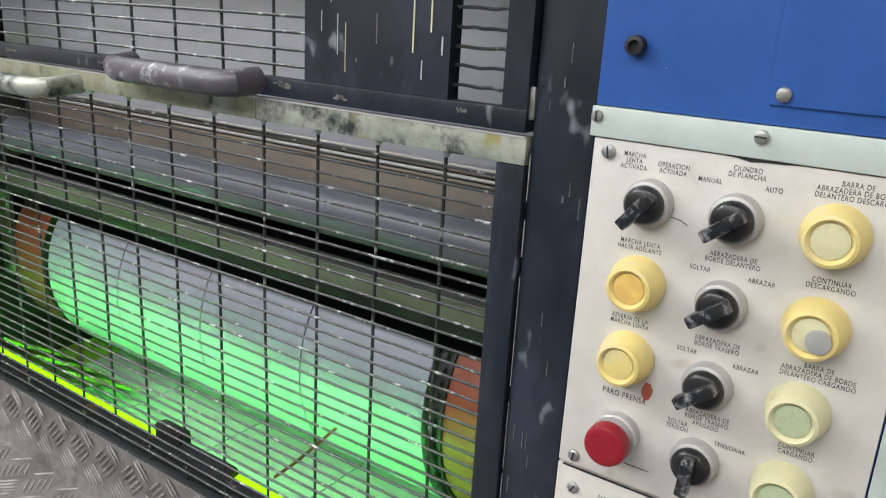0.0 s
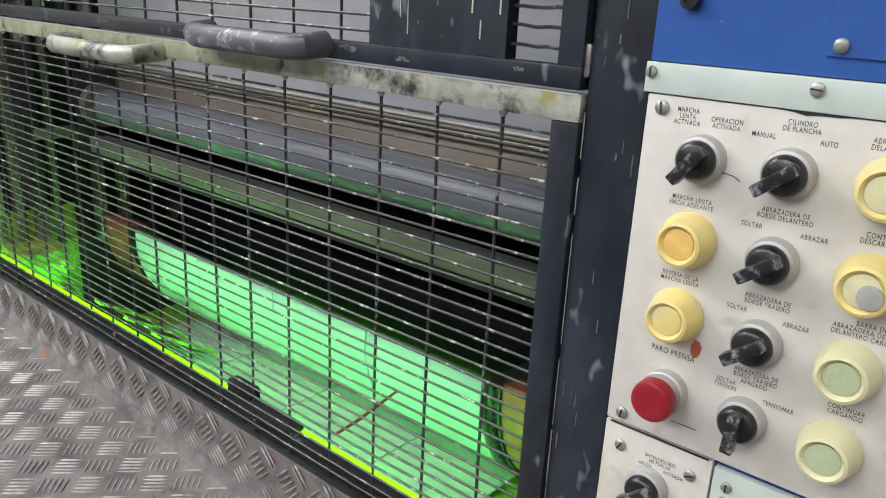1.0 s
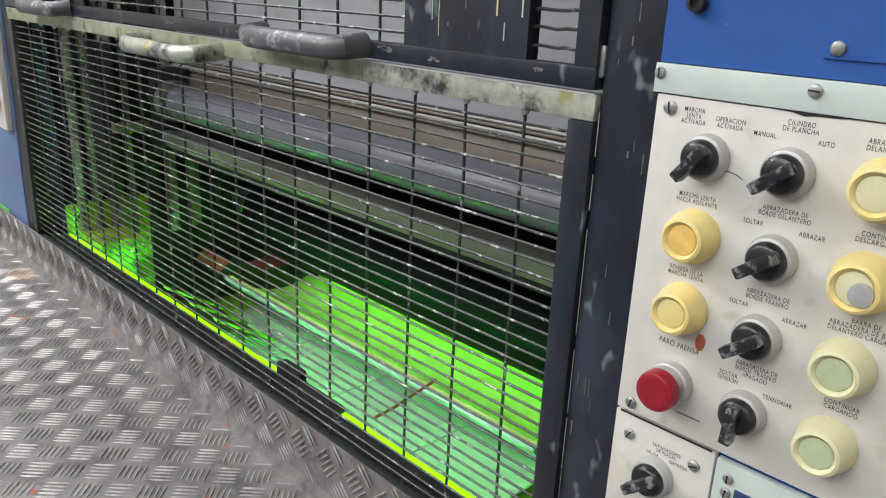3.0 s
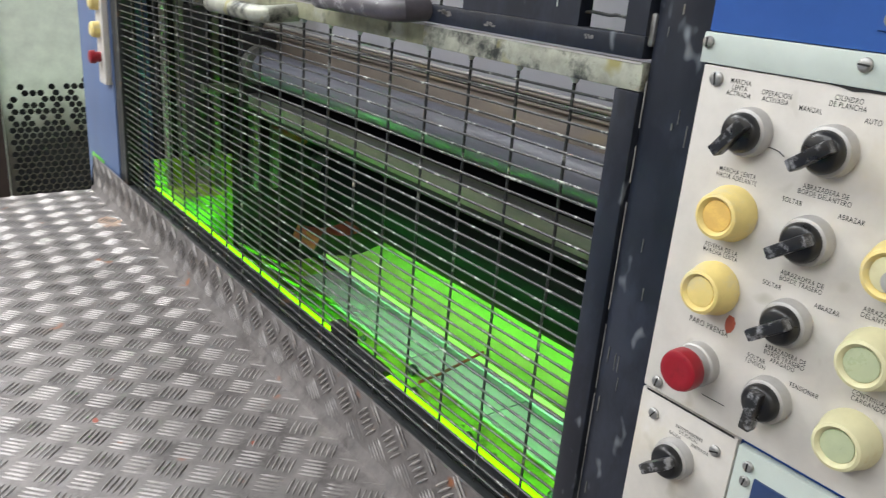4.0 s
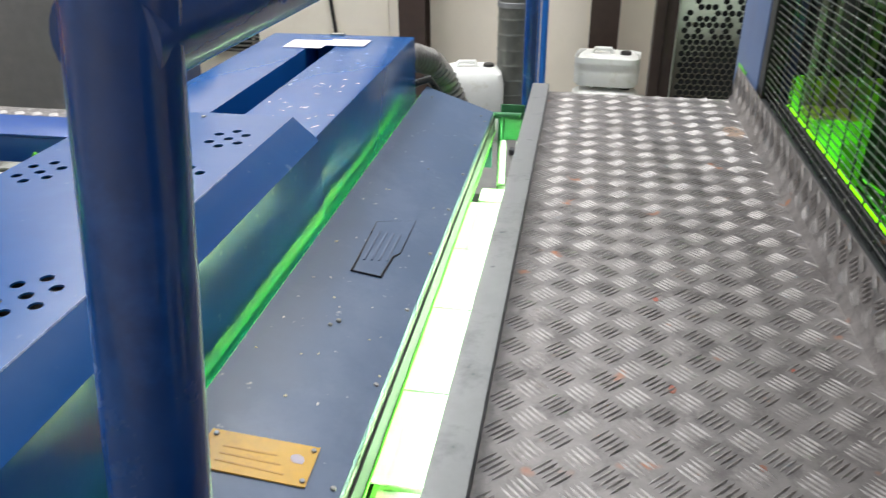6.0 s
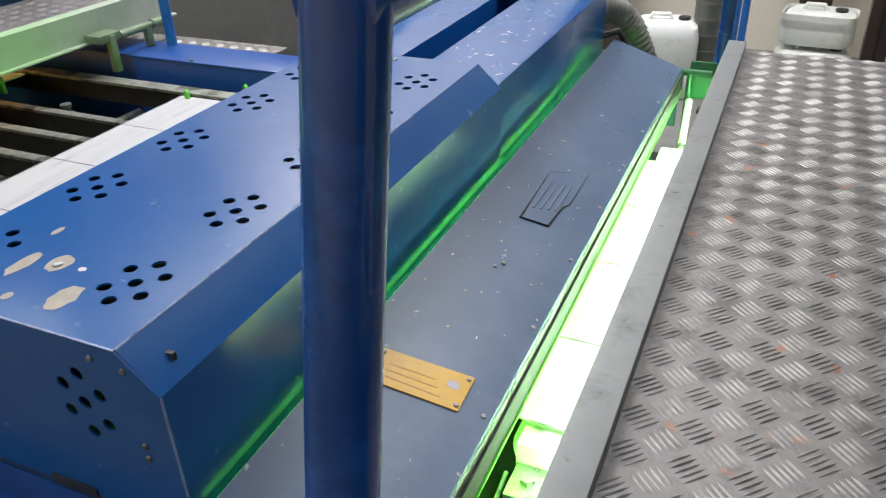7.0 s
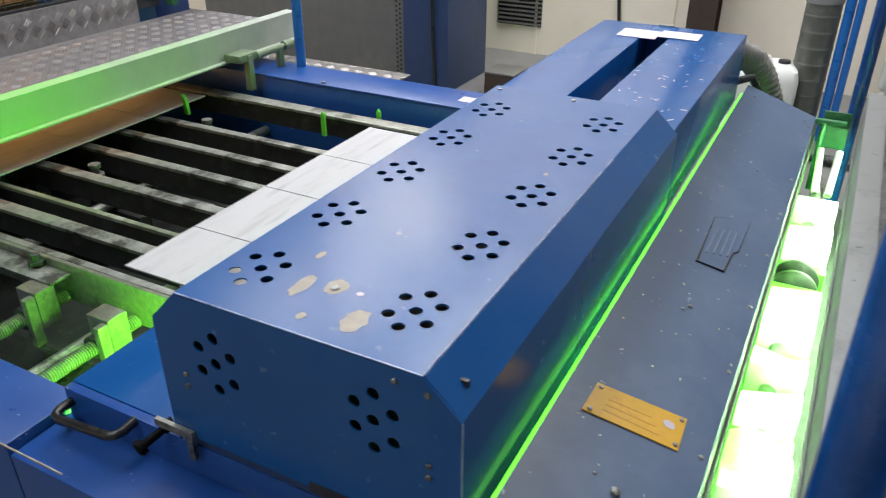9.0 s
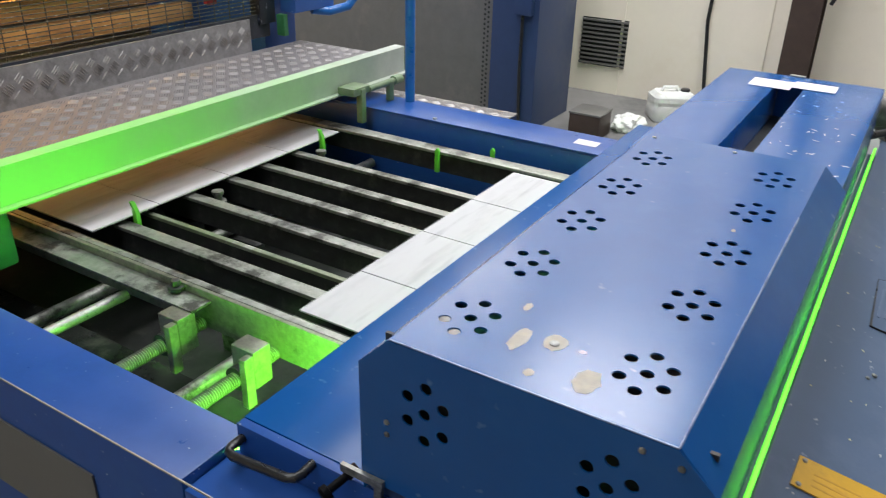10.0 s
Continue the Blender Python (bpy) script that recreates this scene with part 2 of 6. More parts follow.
OILY = material("oily_bed_plate", (0.035, 0.040, 0.034), 0.16, 0.2, 0.3, 12, 0.05, (0.09, 0.09, 0.075), 0.35, 6)
GREEN_PAINT = material("green_casting", (0.03, 0.16, 0.06), 0.4, 0.1, 0.2, 20, 0.05)
GAP_LIME = material("wet_lime_bed", (0.10, 0.36, 0.012), 0.4, 0, 0.25, 14, 0.05, (0.03, 0.16, 0.01), 0.42, 7)
GREEN_GREY = material("green_misted_bracket_paint", (0.16, 0.22, 0.13), 0.45, 0.1, 0.2, 20, 0.05, (0.10, 0.20, 0.06), 0.4, 9)
GREEN_WHEEL = material("mint_green_rubber", (0.10, 0.52, 0.22), 0.45, 0, 0.15, 20, 0.03, (0.05, 0.34, 0.12), 0.4, 9)
PANEL_WHITE = material("white_perforated_panel", (0.62, 0.68, 0.55), 0.45, 0, 0.05, 10, 0.02)
GREEN_GLOW = glow("green_lamp_glass", (0.14, 1.0, 0.22), 47.0)
# Fill glow added to brighten the drum's inner shell.
DRUM_FILL = glow("drum_fill_glow", (0.18, 1.0, 0.05), 17.0)
REAR_GLOW = glow("rear_lime_lamp_glass", (0.15, 1.0, 0.16), 30.0)
PIT_GLOW = glow("pit_lamp_glass", (0.22, 1.0, 0.05), 520.0)
LIME_GLOW = glow("lime_lamp_glass", (0.20, 1.0, 0.09), 16.0)
LIME_STRONG = glow("strong_lime_lamp_glass", (0.24, 1.0, 0.08), 120.0)
WHITE_GREEN_GLOW = glow("pale_green_lamp_glass", (0.58, 1.0, 0.50), 310.0)
AMBER_GLOW = glow("amber_lamp_glass", (1.0, 0.60, 0.18), 190.0)
SLIT_GLOW = glow("slit_lamp_glass", (0.17, 1.0, 0.05), 1.9)
AMBER_FILL = glow("amber_fill_glow", (1.0, 0.50, 0.14), 17.0)
GREEN_GLOW_SOFT = glow("green_lamp_glass_soft", (0.26, 1.0, 0.0), 1.7)

# ---- mesh helpers ----


def thing(name, loc, label, category, group="", kind=""):
    ob = new(name)
    ob.empty_display_size = 0.05
    ob.location = loc
    return tagged(ob, label, category, group, kind)


def world_of(ob):
    p = Vector((0, 0, 0))
    while ob:
        p += ob.location
        ob = ob.parent
    return p


def finish(bm, smooth=True):
    bmesh.ops.recalc_face_normals(bm, faces=bm.faces)
    for f in bm.faces:
        f.smooth = smooth


def part(name, bm, mat, parent=None, label="", smooth=True):
    """One mesh object, its bmesh in world metres, under a thing or a part."""
    finish(bm, smooth)
    if parent:
        bm.transform(Matrix.Translation(-world_of(parent)))
    me = bpy.data.meshes.new(name)
    bm.to_mesh(me)
    bm.free()
    me.materials.append(mat)
    if smooth:
        me.set_sharp_from_angle(angle=radians(38))
    ob = new(name, me)
    ob.parent = parent
    if label:
        ob["label"] = label
    return ob


def box(bm, x0, x1, y0, y1, z0, z1, bevel=0.0):
    v = [bm.verts.new((x, y, z)) for x in (x0, x1) for y in (y0, y1) for z in (z0, z1)]
    fs = [bm.faces.new([v[i] for i in q]) for q in ((0, 1, 3, 2), (4, 6, 7, 5), (0, 4, 5, 1), (2, 3, 7, 6), (0, 2, 6, 4), (1, 5, 7, 3))]
    if bevel:
        bmesh.ops.bevel(bm, geom=list({e for f in fs for e in f.edges}), offset=bevel, segments=2, affect="EDGES", profile=0.6)
    return bm


def boxes(*specs, bevel=0.0):
    bm = bmesh.new()
    for s in specs:
        box(bm, *s, bevel=bevel)
    return bm


def prism(profile, y0, y1, bevel=0.0):
    """A profile of (x, z) points, drawn out along y."""
    bm = bmesh.new()
    a = [bm.verts.new((x, y0, z)) for x, z in profile]
    b = [bm.verts.new((x, y1, z)) for x, z in profile]
    n = len(profile)
    bm.faces.new(a), bm.faces.new(b[::-1])
    for i in range(n):
        bm.faces.new((a[i], b[i], b[(i + 1) % n], a[(i + 1) % n]))
    if bevel:
        bmesh.ops.bevel(bm, geom=bm.edges[:], offset=bevel, segments=2, affect="EDGES", profile=0.6)
    return bm


def tube(bm, pts, r, seg=16, caps=True):
    """A round bar through points; r is one radius or one a point."""
    pts = [Vector(p) for p in pts]
    rs = r if isinstance(r, (list, tuple)) else [r] * len(pts)
    rings, up = [], None
    for i, p in enumerate(pts):
        d = (pts[min(i + 1, len(pts) - 1)] - pts[max(i - 1, 0)]).normalized()
        if up is None:
            up = d.orthogonal().normalized()
        side = d.cross(up).normalized()
        up = side.cross(d).normalized()
        rings.append([bm.verts.new(p + rs[i] * (math.cos(a) * up + math.sin(a) * side)) for a in (2 * math.pi * k / seg for k in range(seg))])
    for a, b in zip(rings, rings[1:]):
        for k in range(seg):
            bm.faces.new((a[k], a[(k + 1) % seg], b[(k + 1) % seg], b[k]))
    if caps:
        bm.faces.new(rings[0][::-1]), bm.faces.new(rings[-1])
    return bm


def rod(p0, p1, r, seg=16):
    return tube(bmesh.new(), (p0, p1), r, seg)


def lathe(bm, base, axis, profile, seg=28):
    """Rings of (distance along axis, radius) from base."""
    base, axis = Vector(base), Vector(axis).normalized()
    u = axis.orthogonal().normalized()
    v = axis.cross(u)
    rings = [[bm.verts.new(base + axis * h + max(r, 1e-4) * (math.cos(a) * u + math.sin(a) * v)) for a in (2 * math.pi * k / seg for k in range(seg))] for h, r in profile]
    for a, b in zip(rings, rings[1:]):
        for k in range(seg):
            bm.faces.new((a[k], a[(k + 1) % seg], b[(k + 1) % seg], b[k]))
    bm.faces.new(rings[0][::-1]), bm.faces.new(rings[-1])
    return bm


def turned(base, axis, profile, seg=28):
    return lathe(bmesh.new(), base, axis, profile, seg)


def holed(outline, holes, place, seg=18):
    """A flat sheet with round holes: outline and holes (u, v, r) in its plane, laid into the world by place(u, v)."""
    bm = bmesh.new()

    def loop(points):
        vs = [bm.verts.new((*p, 0)) for p in points]
        for i in range(len(vs)):
            bm.edges.new((vs[i], vs[(i + 1) % len(vs)]))

    loop(outline)
    for u, v, r in holes:
        loop([(u + r * math.cos(2 * math.pi * k / seg), v + r * math.sin(2 * math.pi * k / seg)) for k in range(seg)])
    bmesh.ops.triangle_fill(bm, use_beauty=True, use_dissolve=False, edges=bm.edges[:])
    for v in bm.verts:
        v.co = place(v.co.x, v.co.y)
    return bm


def sheet_part(name, bm, mat, parent, thick=0.003, label=""):
    ob = part(name, bm, mat, parent, label, smooth=False)
    m = ob.modifiers.new("thickness", "SOLIDIFY")
    m.thickness, m.offset = thick, 0
    return ob


def screw_head(base, axis, r=0.006):
    bm = turned(base, axis, ((0, r), (0.0018, r), (0.003, r * 0.8), (0.0034, r * 0.4)), 16)
    return bm


def blob(cx, cy, z, rx, ry, seed, thick=0.0012):
    """A flat chip with an uneven outline on a level surface."""
    rng = random.Random(seed)
    pts = [(cx + rx * k * math.cos(a), cy + ry * k * math.sin(a)) for a, k in ((2 * math.pi * i / 18, rng.uniform(0.86, 1.06)) for i in range(18))]
    bm = bmesh.new()
    vs = [bm.verts.new((x, y, z)) for x, y in pts]
    top = [bm.verts.new((x, y, z + thick)) for x, y in pts]
    bm.faces.new(top)
    for i in range(18):
        bm.faces.new((vs[i], vs[(i + 1) % 18], top[(i + 1) % 18], top[i]))
    return bm


def stroke(cx, cy, z, length, width, turn, thick=0.0007):
    """A thin scratch or dash of paint on a level surface."""
    bm = bmesh.new()
    u, v = Vector((math.cos(turn), math.sin(turn), 0)), Vector((-math.sin(turn), math.cos(turn), 0))
    c = Vector((cx, cy, z))
    low = [bm.verts.new(c + u * a * length + v * b * width) for a, b in ((-0.5, 0.05), (-0.2, 0.42), (0.25, 0.5), (0.5, 0.1), (0.3, -0.4), (-0.15, -0.5))]
    top = [bm.verts.new(p.co + Vector((0, 0, thick))) for p in low]
    bm.faces.new(top)
    for i in range(6):
        bm.faces.new((low[i], low[(i + 1) % 6], top[(i + 1) % 6], top[i]))
    return bm


def tread(bm, place, u0, u1, v0, v1, pu=0.0745, pv=0.0705, su=0.0, sv=0.0):
    """Five-bar tread lugs over a stretch of plate; place(u, v, h) lays them into the world. pu, pv: pitch; su, sv: where a group lies."""
    rng = random.Random(4)
    for i in range(math.floor((u0 - su) / pu) - 1, math.ceil((u1 - su) / pu) + 1):
        for j in range(math.floor((v0 - sv) / pv) - 1, math.ceil((v1 - sv) / pv) + 1):
            for half, s in ((0, 1), (0.5, -1)):
                cu, cv = su + (i + half) * pu, sv + (j + half) * pv
                for k in range(-2, 3):
                    off = 0.0090 * k
                    mu, mv = cu + s * off * 0.71, cv + off * 0.71
                    d = (0.71 * 0.0205, -s * 0.71 * 0.0205)
                    nrm = (s * 0.0017, 0.0017)
                    if not (u0 + 0.006 < mu < u1 - 0.006 and v0 + 0.006 < mv < v1 - 0.006):
                        continue
                    h = 0.0020 * rng.uniform(0.7, 1.1)
                    e0 = bm.verts.new(place(mu - d[0], mv - d[1], 0.0002))
                    e1 = bm.verts.new(place(mu + d[0], mv + d[1], 0.0002))
                    a = [bm.verts.new(place(mu + q * d[0] * 0.5 + w * nrm[0], mv + q * d[1] * 0.5 + w * nrm[1], 0.0002)) for q, w in ((-1, -1), (1, -1), (1, 1), (-1, 1))]
                    t0 = bm.verts.new(place(mu - d[0] * 0.5, mv - d[1] * 0.5, h))
                    t1 = bm.verts.new(place(mu + d[0] * 0.5, mv + d[1] * 0.5, h))
                    for f in ((e0, a[0], t0), (e0, t0, a[3]), (a[0], a[1], t1, t0), (a[2], a[3], t0, t1), (a[1], e1, t1), (e1, a[2], t1)):
                        bm.faces.new(f)
    return bm


# ---- the hall ----


def hall():
    def slab(name, label, spec, mat):
        return tagged(part(name, boxes(spec), mat, None), label, name.split("_")[0], "", "structure")

    slab("floor", "grey worn concrete factory floor", (-9, 4, -5, 5.9, FLOOR - 0.2, FLOOR), CONCRETE)
    slab("ceiling", "dark grey sheet-metal factory hall roof", (-9, 4, -5, 5.9, CEIL, CEIL + 0.2), ROOF)
    slab("wall_north", "cream smooth clad factory wall", (-9, 4, 5.6, 5.9, FLOOR, CEIL), WALL)
    slab("wall_south", "plain cream factory wall", (-9, 4, -5.3, -5, FLOOR, CEIL), WALL)
    slab("wall_west", "plain cream factory wall", (-9.3, -9, -5, 5.9, FLOOR, CEIL), WALL)
    slab("wall_east", "plain cream factory wall", (4, 4.3, -5, 5.9, FLOOR, CEIL), WALL)
    # vertical cladding joints
    for x in (-3.15, -2.02, -0.9, 0.2):
        tagged(part("trim", boxes((x - 0.012, x + 0.012, 5.59, 5.6, FLOOR, CEIL)), WALL), "thin cream cladding joint on the wall", "trim", "wall joints", "structure")


def steel_column(x, y, w, label):
    t = thing("steel_column", (x, y, FLOOR), label, "column", "wall columns")
    part("flange", boxes((x - w / 2, x + w / 2, y - w / 2, y - w / 2 + 0.012, FLOOR, CEIL)), BROWN, t)
    part("flange", boxes((x - w / 2, x + w / 2, y + w / 2 - 0.012, y + w / 2, FLOOR, CEIL)), BROWN, t)
    part("web", boxes((x - 0.006, x + 0.006, y - w / 2 + 0.012, y + w / 2 - 0.012, FLOOR, CEIL)), BROWN, t)


def wall_vent():
    x0, x1, z0, z1, y = -3.50, -3.10, 0.03, 0.42, 5.6
    t = thing("wall_vent", ((x0 + x1) / 2, y, z0), "dark grey louvred vent set in the cream wall", "vent")
    part("backing", boxes((x0, x1, y - 0.008, y, z0, z1)), DARK, t)
    n = 11
    for i in range(n):
        z = z0 + (i + 0.5) * (z1 - z0) / n
        part("slat", prism([(x0, z - 0.006), (x1, z - 0.006), (x1, z + 0.008), (x0, z + 0.008)], y - 0.03, y - 0.008), CAB_GREY, t)


def hanging_cable(pts, label):
    t = tagged(part("cable", tube(bmesh.new(), pts, 0.014, 10), BLACK), label, "cable")
    return t


def spiral_duct(x, y):
    t = thing("spiral_duct", (x, y, FLOOR), "tall grey spiral-ribbed metal duct against the wall", "duct")
    bm = bmesh.new()
    prof = []
    z = 0.0
    while z < CEIL - FLOOR - 0.02:
        prof += [(z, 0.10), (z + 0.075, 0.10), (z + 0.08, 0.1025), (z + 0.088, 0.1025), (z + 0.093, 0.10)]
        z += 0.095
    lathe(bm, (x, y, FLOOR), (0, 0, 1), prof, 24)
    part("duct_wall", bm, DUCT, t)
    for z in (0.62, 2.1):
        part("clamp_band", turned((x, y, z), (0, 0, 1), ((0, 0.1035), (0.003, 0.106), (0.032, 0.106), (0.035, 0.1035)), 24), GALV, t, "grey steel clamp band")


def jug(x, y, z, turn, label, w=0.30, d=0.24, h=0.42):
    t = thing("jug", (x, y, z), label, "jug", "plastic jugs")
    bm = bmesh.new()
    rings = []
    for hh, s in ((0, 0.92), (0.02, 1), (0.15, 1), (0.16, 0.975), (0.175, 0.975), (0.185, 1), (h - 0.09, 1), (h - 0.03, 0.93), (h, 0.74)):
        ring = []
        for k in range(32):
            a = 2 * math.pi * k / 32
            c, q = math.cos(a), math.sin(a)
            e = 0.35
            px, py = abs(c) ** e * math.copysign(w / 2, c) * s, abs(q) ** e * math.copysign(d / 2, q) * s
            px, py = px * math.cos(turn) - py * math.sin(turn), px * math.sin(turn) + py * math.cos(turn)
            ring.append(bm.verts.new((x + px, y + py, z + hh)))
        rings.append(ring)
    for a, b in zip(rings, rings[1:]):
        for k in range(32):
            bm.faces.new((a[k], a[(k + 1) % 32], b[(k + 1) % 32], b[k]))
    bm.faces.new(rings[0][::-1]), bm.faces.new(rings[-1])
    part("body", bm, JUG, t)
    ux, uy = math.cos(turn), math.sin(turn)
    cx, cy = x + ux * w * 0.27, y + uy * w * 0.27
    part("cap", turned((cx, cy, z + h - 0.015), (0, 0, 1), ((0, 0.036), (0.03, 0.036), (0.034, 0.03)), 20), BLACK, t, "black screw cap")
    hx, hy = x - ux * w * 0.08, y - uy * w * 0.08
    part("handle", tube(bmesh.new(), [(hx - ux * 0.07, hy - uy * 0.07, z + h - 0.01), (hx - ux * 0.05, hy - uy * 0.05, z + h + 0.03), (hx + ux * 0.05, hy + uy * 0.05, z + h + 0.03), (hx + ux * 0.07, hy + uy * 0.07, z + h - 0.01)], 0.014, 10), JUG, t)


def perforated_tower():
    """A white cabinet side with hexagonal perforation, dense below and scattered above."""
    x0, x1, y, z0, z1 = 0.0, 0.58, 4.0, FLOOR, 2.3
    t = thing("perforated_cabinet", (0.29, y + 0.2, z0), "white cabinet with dark round perforations, dense at its foot", "cabinet")
    rng = random.Random(7)
    holes = []
    p = 0.036
    row = 0
    v = 0.06
    while v < 1.12:
        u = 0.035 + (p / 2 if row % 2 else 0)
        while u < x1 - x0 - 0.03:
            dense = 1 if v < 0.74 else max(0, 1 - (v - 0.72) / 0.34)
            if rng.random() < dense:
                holes.append((u, v, 0.0172))
            u += p
        v += p * 0.866
        row += 1
    bm = holed([(0, 0), (x1 - x0, 0), (x1 - x0, z1 - z0), (0, z1 - z0)], holes, lambda u, v: Vector((x0 + u, y, z0 + v)), 8)
    sheet_part("front", bm, PERFORATED, t, 0.004, "white sheet turning dark brown towards its foot")
    part("backing", boxes((x0 + 0.01, x1 - 0.01, y + 0.08, y + 0.4, z0, z1 - 0.01)), DARK, t, "dark interior")
    part("side", boxes((x0 - 0.004, x0 + 0.006, y + 0.003, y + 0.4, z0, z1)), PANEL_WHITE, t)


def background():
    steel_column(-1.75, 5.35, 0.20, "dark brown steel column against the cream wall")
    steel_column(-0.36, 5.35, 0.20, "dark brown steel column behind stacked jugs")
    wall_vent()
    hanging_cable([(-2.46, 5.57, CEIL), (-2.50, 5.57, 2.2), (-2.44, 5.57, 1.3), (-2.47, 5.57, 0.5), (-2.40, 5.55, -0.1)], "black cable hanging down the cream wall")
    hanging_cable([(-1.60, 5.23, CEIL), (-1.58, 5.22, 1.6), (-1.54, 5.22, 0.9), (-1.60, 5.23, 0.75)], "thin black cable tied along a steel column")
    spiral_duct(-0.94, 4.55)
    for x, r in ((-0.80, 0.028), (-0.745, 0.022)):
        tagged(part("blue_pipe", rod((x, 4.5, FLOOR), (x, 4.5, CEIL), r, 16), BLUE_PIPE), "bright blue vertical service pipe", "pipe", "service pipes")
    jug(-1.19, 4.45, FLOOR, 0.2, "milky white plastic jug with black cap on the floor", 0.40, 0.30, 0.46)
    jug(-0.33, 4.75, FLOOR, 0.1, "lower milky plastic jug carrying another jug", 0.46, 0.30, 0.27)
    jug(-0.33, 4.80, FLOOR + 0.302, -0.1, "upper milky plastic jug stacked on another jug", 0.42, 0.30, 0.19)
    jug(-0.30, 4.35, FLOOR, 0.05, "milky plastic jug with black cap beside the stack", 0.38, 0.28, 0.31)
    jug(-2.55, 5.2, FLOOR, 0.6, "white plastic jug lying against the cream wall", 0.34, 0.26, 0.215)
    # rusty upright and tower beside the far end of the press
    t = thing("machine_upright", (0.0, 4.0, FLOOR), "dark rust-streaked steel upright by the perforated cabinet", "upright")
    part("channel", boxes((-0.13, -0.075, 3.95, 4.05, FLOOR, CEIL), (-0.075, -0.012, 3.97, 4.03, FLOOR, CEIL), bevel=0.003), BROWN, t)
    perforated_tower()
    for k in range(3):
        tagged(part("ground_hose", tube(bmesh.new(), [(-0.9 + 0.1 * k, 4.1, FLOOR + 0.03), (-0.6, 4.05 + 0.06 * k, FLOOR + 0.03), (-0.3, 4.1, FLOOR + 0.03), (0.1, 4.2, FLOOR + 0.03)], 0.025, 10), BLACK), "black rubber hose lying on the floor", "hose", "floor hoses")


# ---- the press with the control panel ----
YN, YF = 0.080, 1.835        # the mesh guard's near and far ends
Z0, Z1 = 0.850, 1.430        # its foot and head


def on_panel(u, v, w):
    """The panel's own plane: u to its reader's right, v up, w out of it."""
    return Vector((-w, -u, v))


def press_body():
    t = thing("press_frame", (0.6, 1.0, FLOOR), "dark blue enamelled steel press frame beside the walkway", "press frame")
    part("side_frame", boxes((0.004, 1.5, -0.62, 0.018, FLOOR, 1.463), bevel=0.004), BLUE, t, "near side frame carrying the panel")
    part("upper_side_plate", boxes((-0.003, 1.5, -0.62, 0.018, 1.466, 2.6), bevel=0.002), BLUE_PANEL, t, "royal blue upper side plate")
    part("sub_plate", boxes((-0.0055, -0.003, -0.62, -0.118, 1.481, 2.5), bevel=0.001), BLUE_PANEL, t, "royal blue screwed cover plate")
    part("post", boxes((0.002, 0.06, 0.0185, 0.0785, FLOOR, 2.6), bevel=0.004), CHARCOAL, t, "charcoal door post with scuffs")
    part("far_side_frame", boxes((-0.002, 1.5, 1.90, 2.25, FLOOR, 2.6), bevel=0.004), COLUMN, t, "blue-grey far side frame")
    part("far_post", boxes((0.002, 0.05, 1.837, 1.8985, FLOOR, 2.6), bevel=0.003), GUARD_BAR, t, "narrow dark far post")
    part("lower_body", boxes((0.03, 1.5, 0.10, 1.83, FLOOR, 0.50)), DARK, t)
    part("rear_plate", boxes((0.90, 0.94, 0.10, 1.83, 0.60, 2.6)), DARK, t, "dark rear cross plate")
    rng = random.Random(17)
    z = 0.76
    while z < 1.40:
        e = z + rng.uniform(0.03, 0.12)
        part("worn_edge", boxes((0.0012, 0.0019, 0.0770, 0.0770 + rng.uniform(0.0004, 0.0011), z, e)), BEZEL, t, "thin worn bright edge")
        z = e + rng.uniform(0.002, 0.02)
    for i in range(14):
        y, z = rng.uniform(0.022, 0.072), rng.uniform(0.95, 1.5)
        part("scratch", boxes((0.0012, 0.0019, y, y + rng.uniform(0.0004, 0.002), z, z + rng.uniform(0.002, 0.02))), DULL_STEEL, t)
    part("near_cheek", boxes((0.07, 1.4, 0.019, 0.099, FLOOR, 2.6)), DARK, t)
    part("far_cheek", boxes((0.10, 1.4, 1.82, 1.899, FLOOR, 2.6)), DARK, t)
    for k, (x, w, m) in enumerate(((0.105, 0.016, CHIPPED), (0.145, 0.02, OLIVE), (0.19, 0.03, CHIPPED), (0.245, 0.02, OLIVE), (0.30, 0.035, DARK), (0.36, 0.02, CHIPPED), (0.43, 0.03, OLIVE), (0.52, 0.04, DARK))):
        part("rib", boxes((x, x + w, 1.795 - 0.01 * (k % 3), 1.8195, 0.80, 2.3), bevel=0.003), m, t, "ink-run upright rib")
    part("ink_spot", boxes((-0.0035, -0.002, 2.06, 2.20, 0.752, 0.86), bevel=0.0005), LIME, t, "lime ink splash")
    part("cover", boxes((0.03, 1.5, -0.6, 2.24, 2.6, 2.66)), BLUE, t)
    for u, v in ((0.012, 1.516), (0.128, 1.489)):
        s = part("screw", screw_head(on_panel(u, v, 0.0031 if u < 0.1 else 0.0056), (-1, 0, 0), 0.0055), DULL_STEEL, t)
    part("socket", turned(on_panel(0.012, 1.516, 0.0055), (-1, 0, 0), ((0, 0.0085), (0.007, 0.0075), (0.0075, 0.0045), (0.003, 0.004)), 20), DARK, t, "round steel bolt bushing")
    # far panel with its own buttons, seen end on
    p = thing("far_control_panel", (-0.012, 1.93, 1.12), "cream narrow control panel on the far side frame", "control panel")
    part("faceplate", boxes((-0.020, -0.0025, 1.905, 1.972, 1.115, 1.75), bevel=0.003), CREAM, p)
    part("red_button", turned((-0.02, 1.945, 1.188), (-1, 0, 0), ((0, 0.014), (0.014, 0.014), (0.015, 0.019), (0.028, 0.018), (0.031, 0.012)), 20), RED, p, "red mushroom stop button")
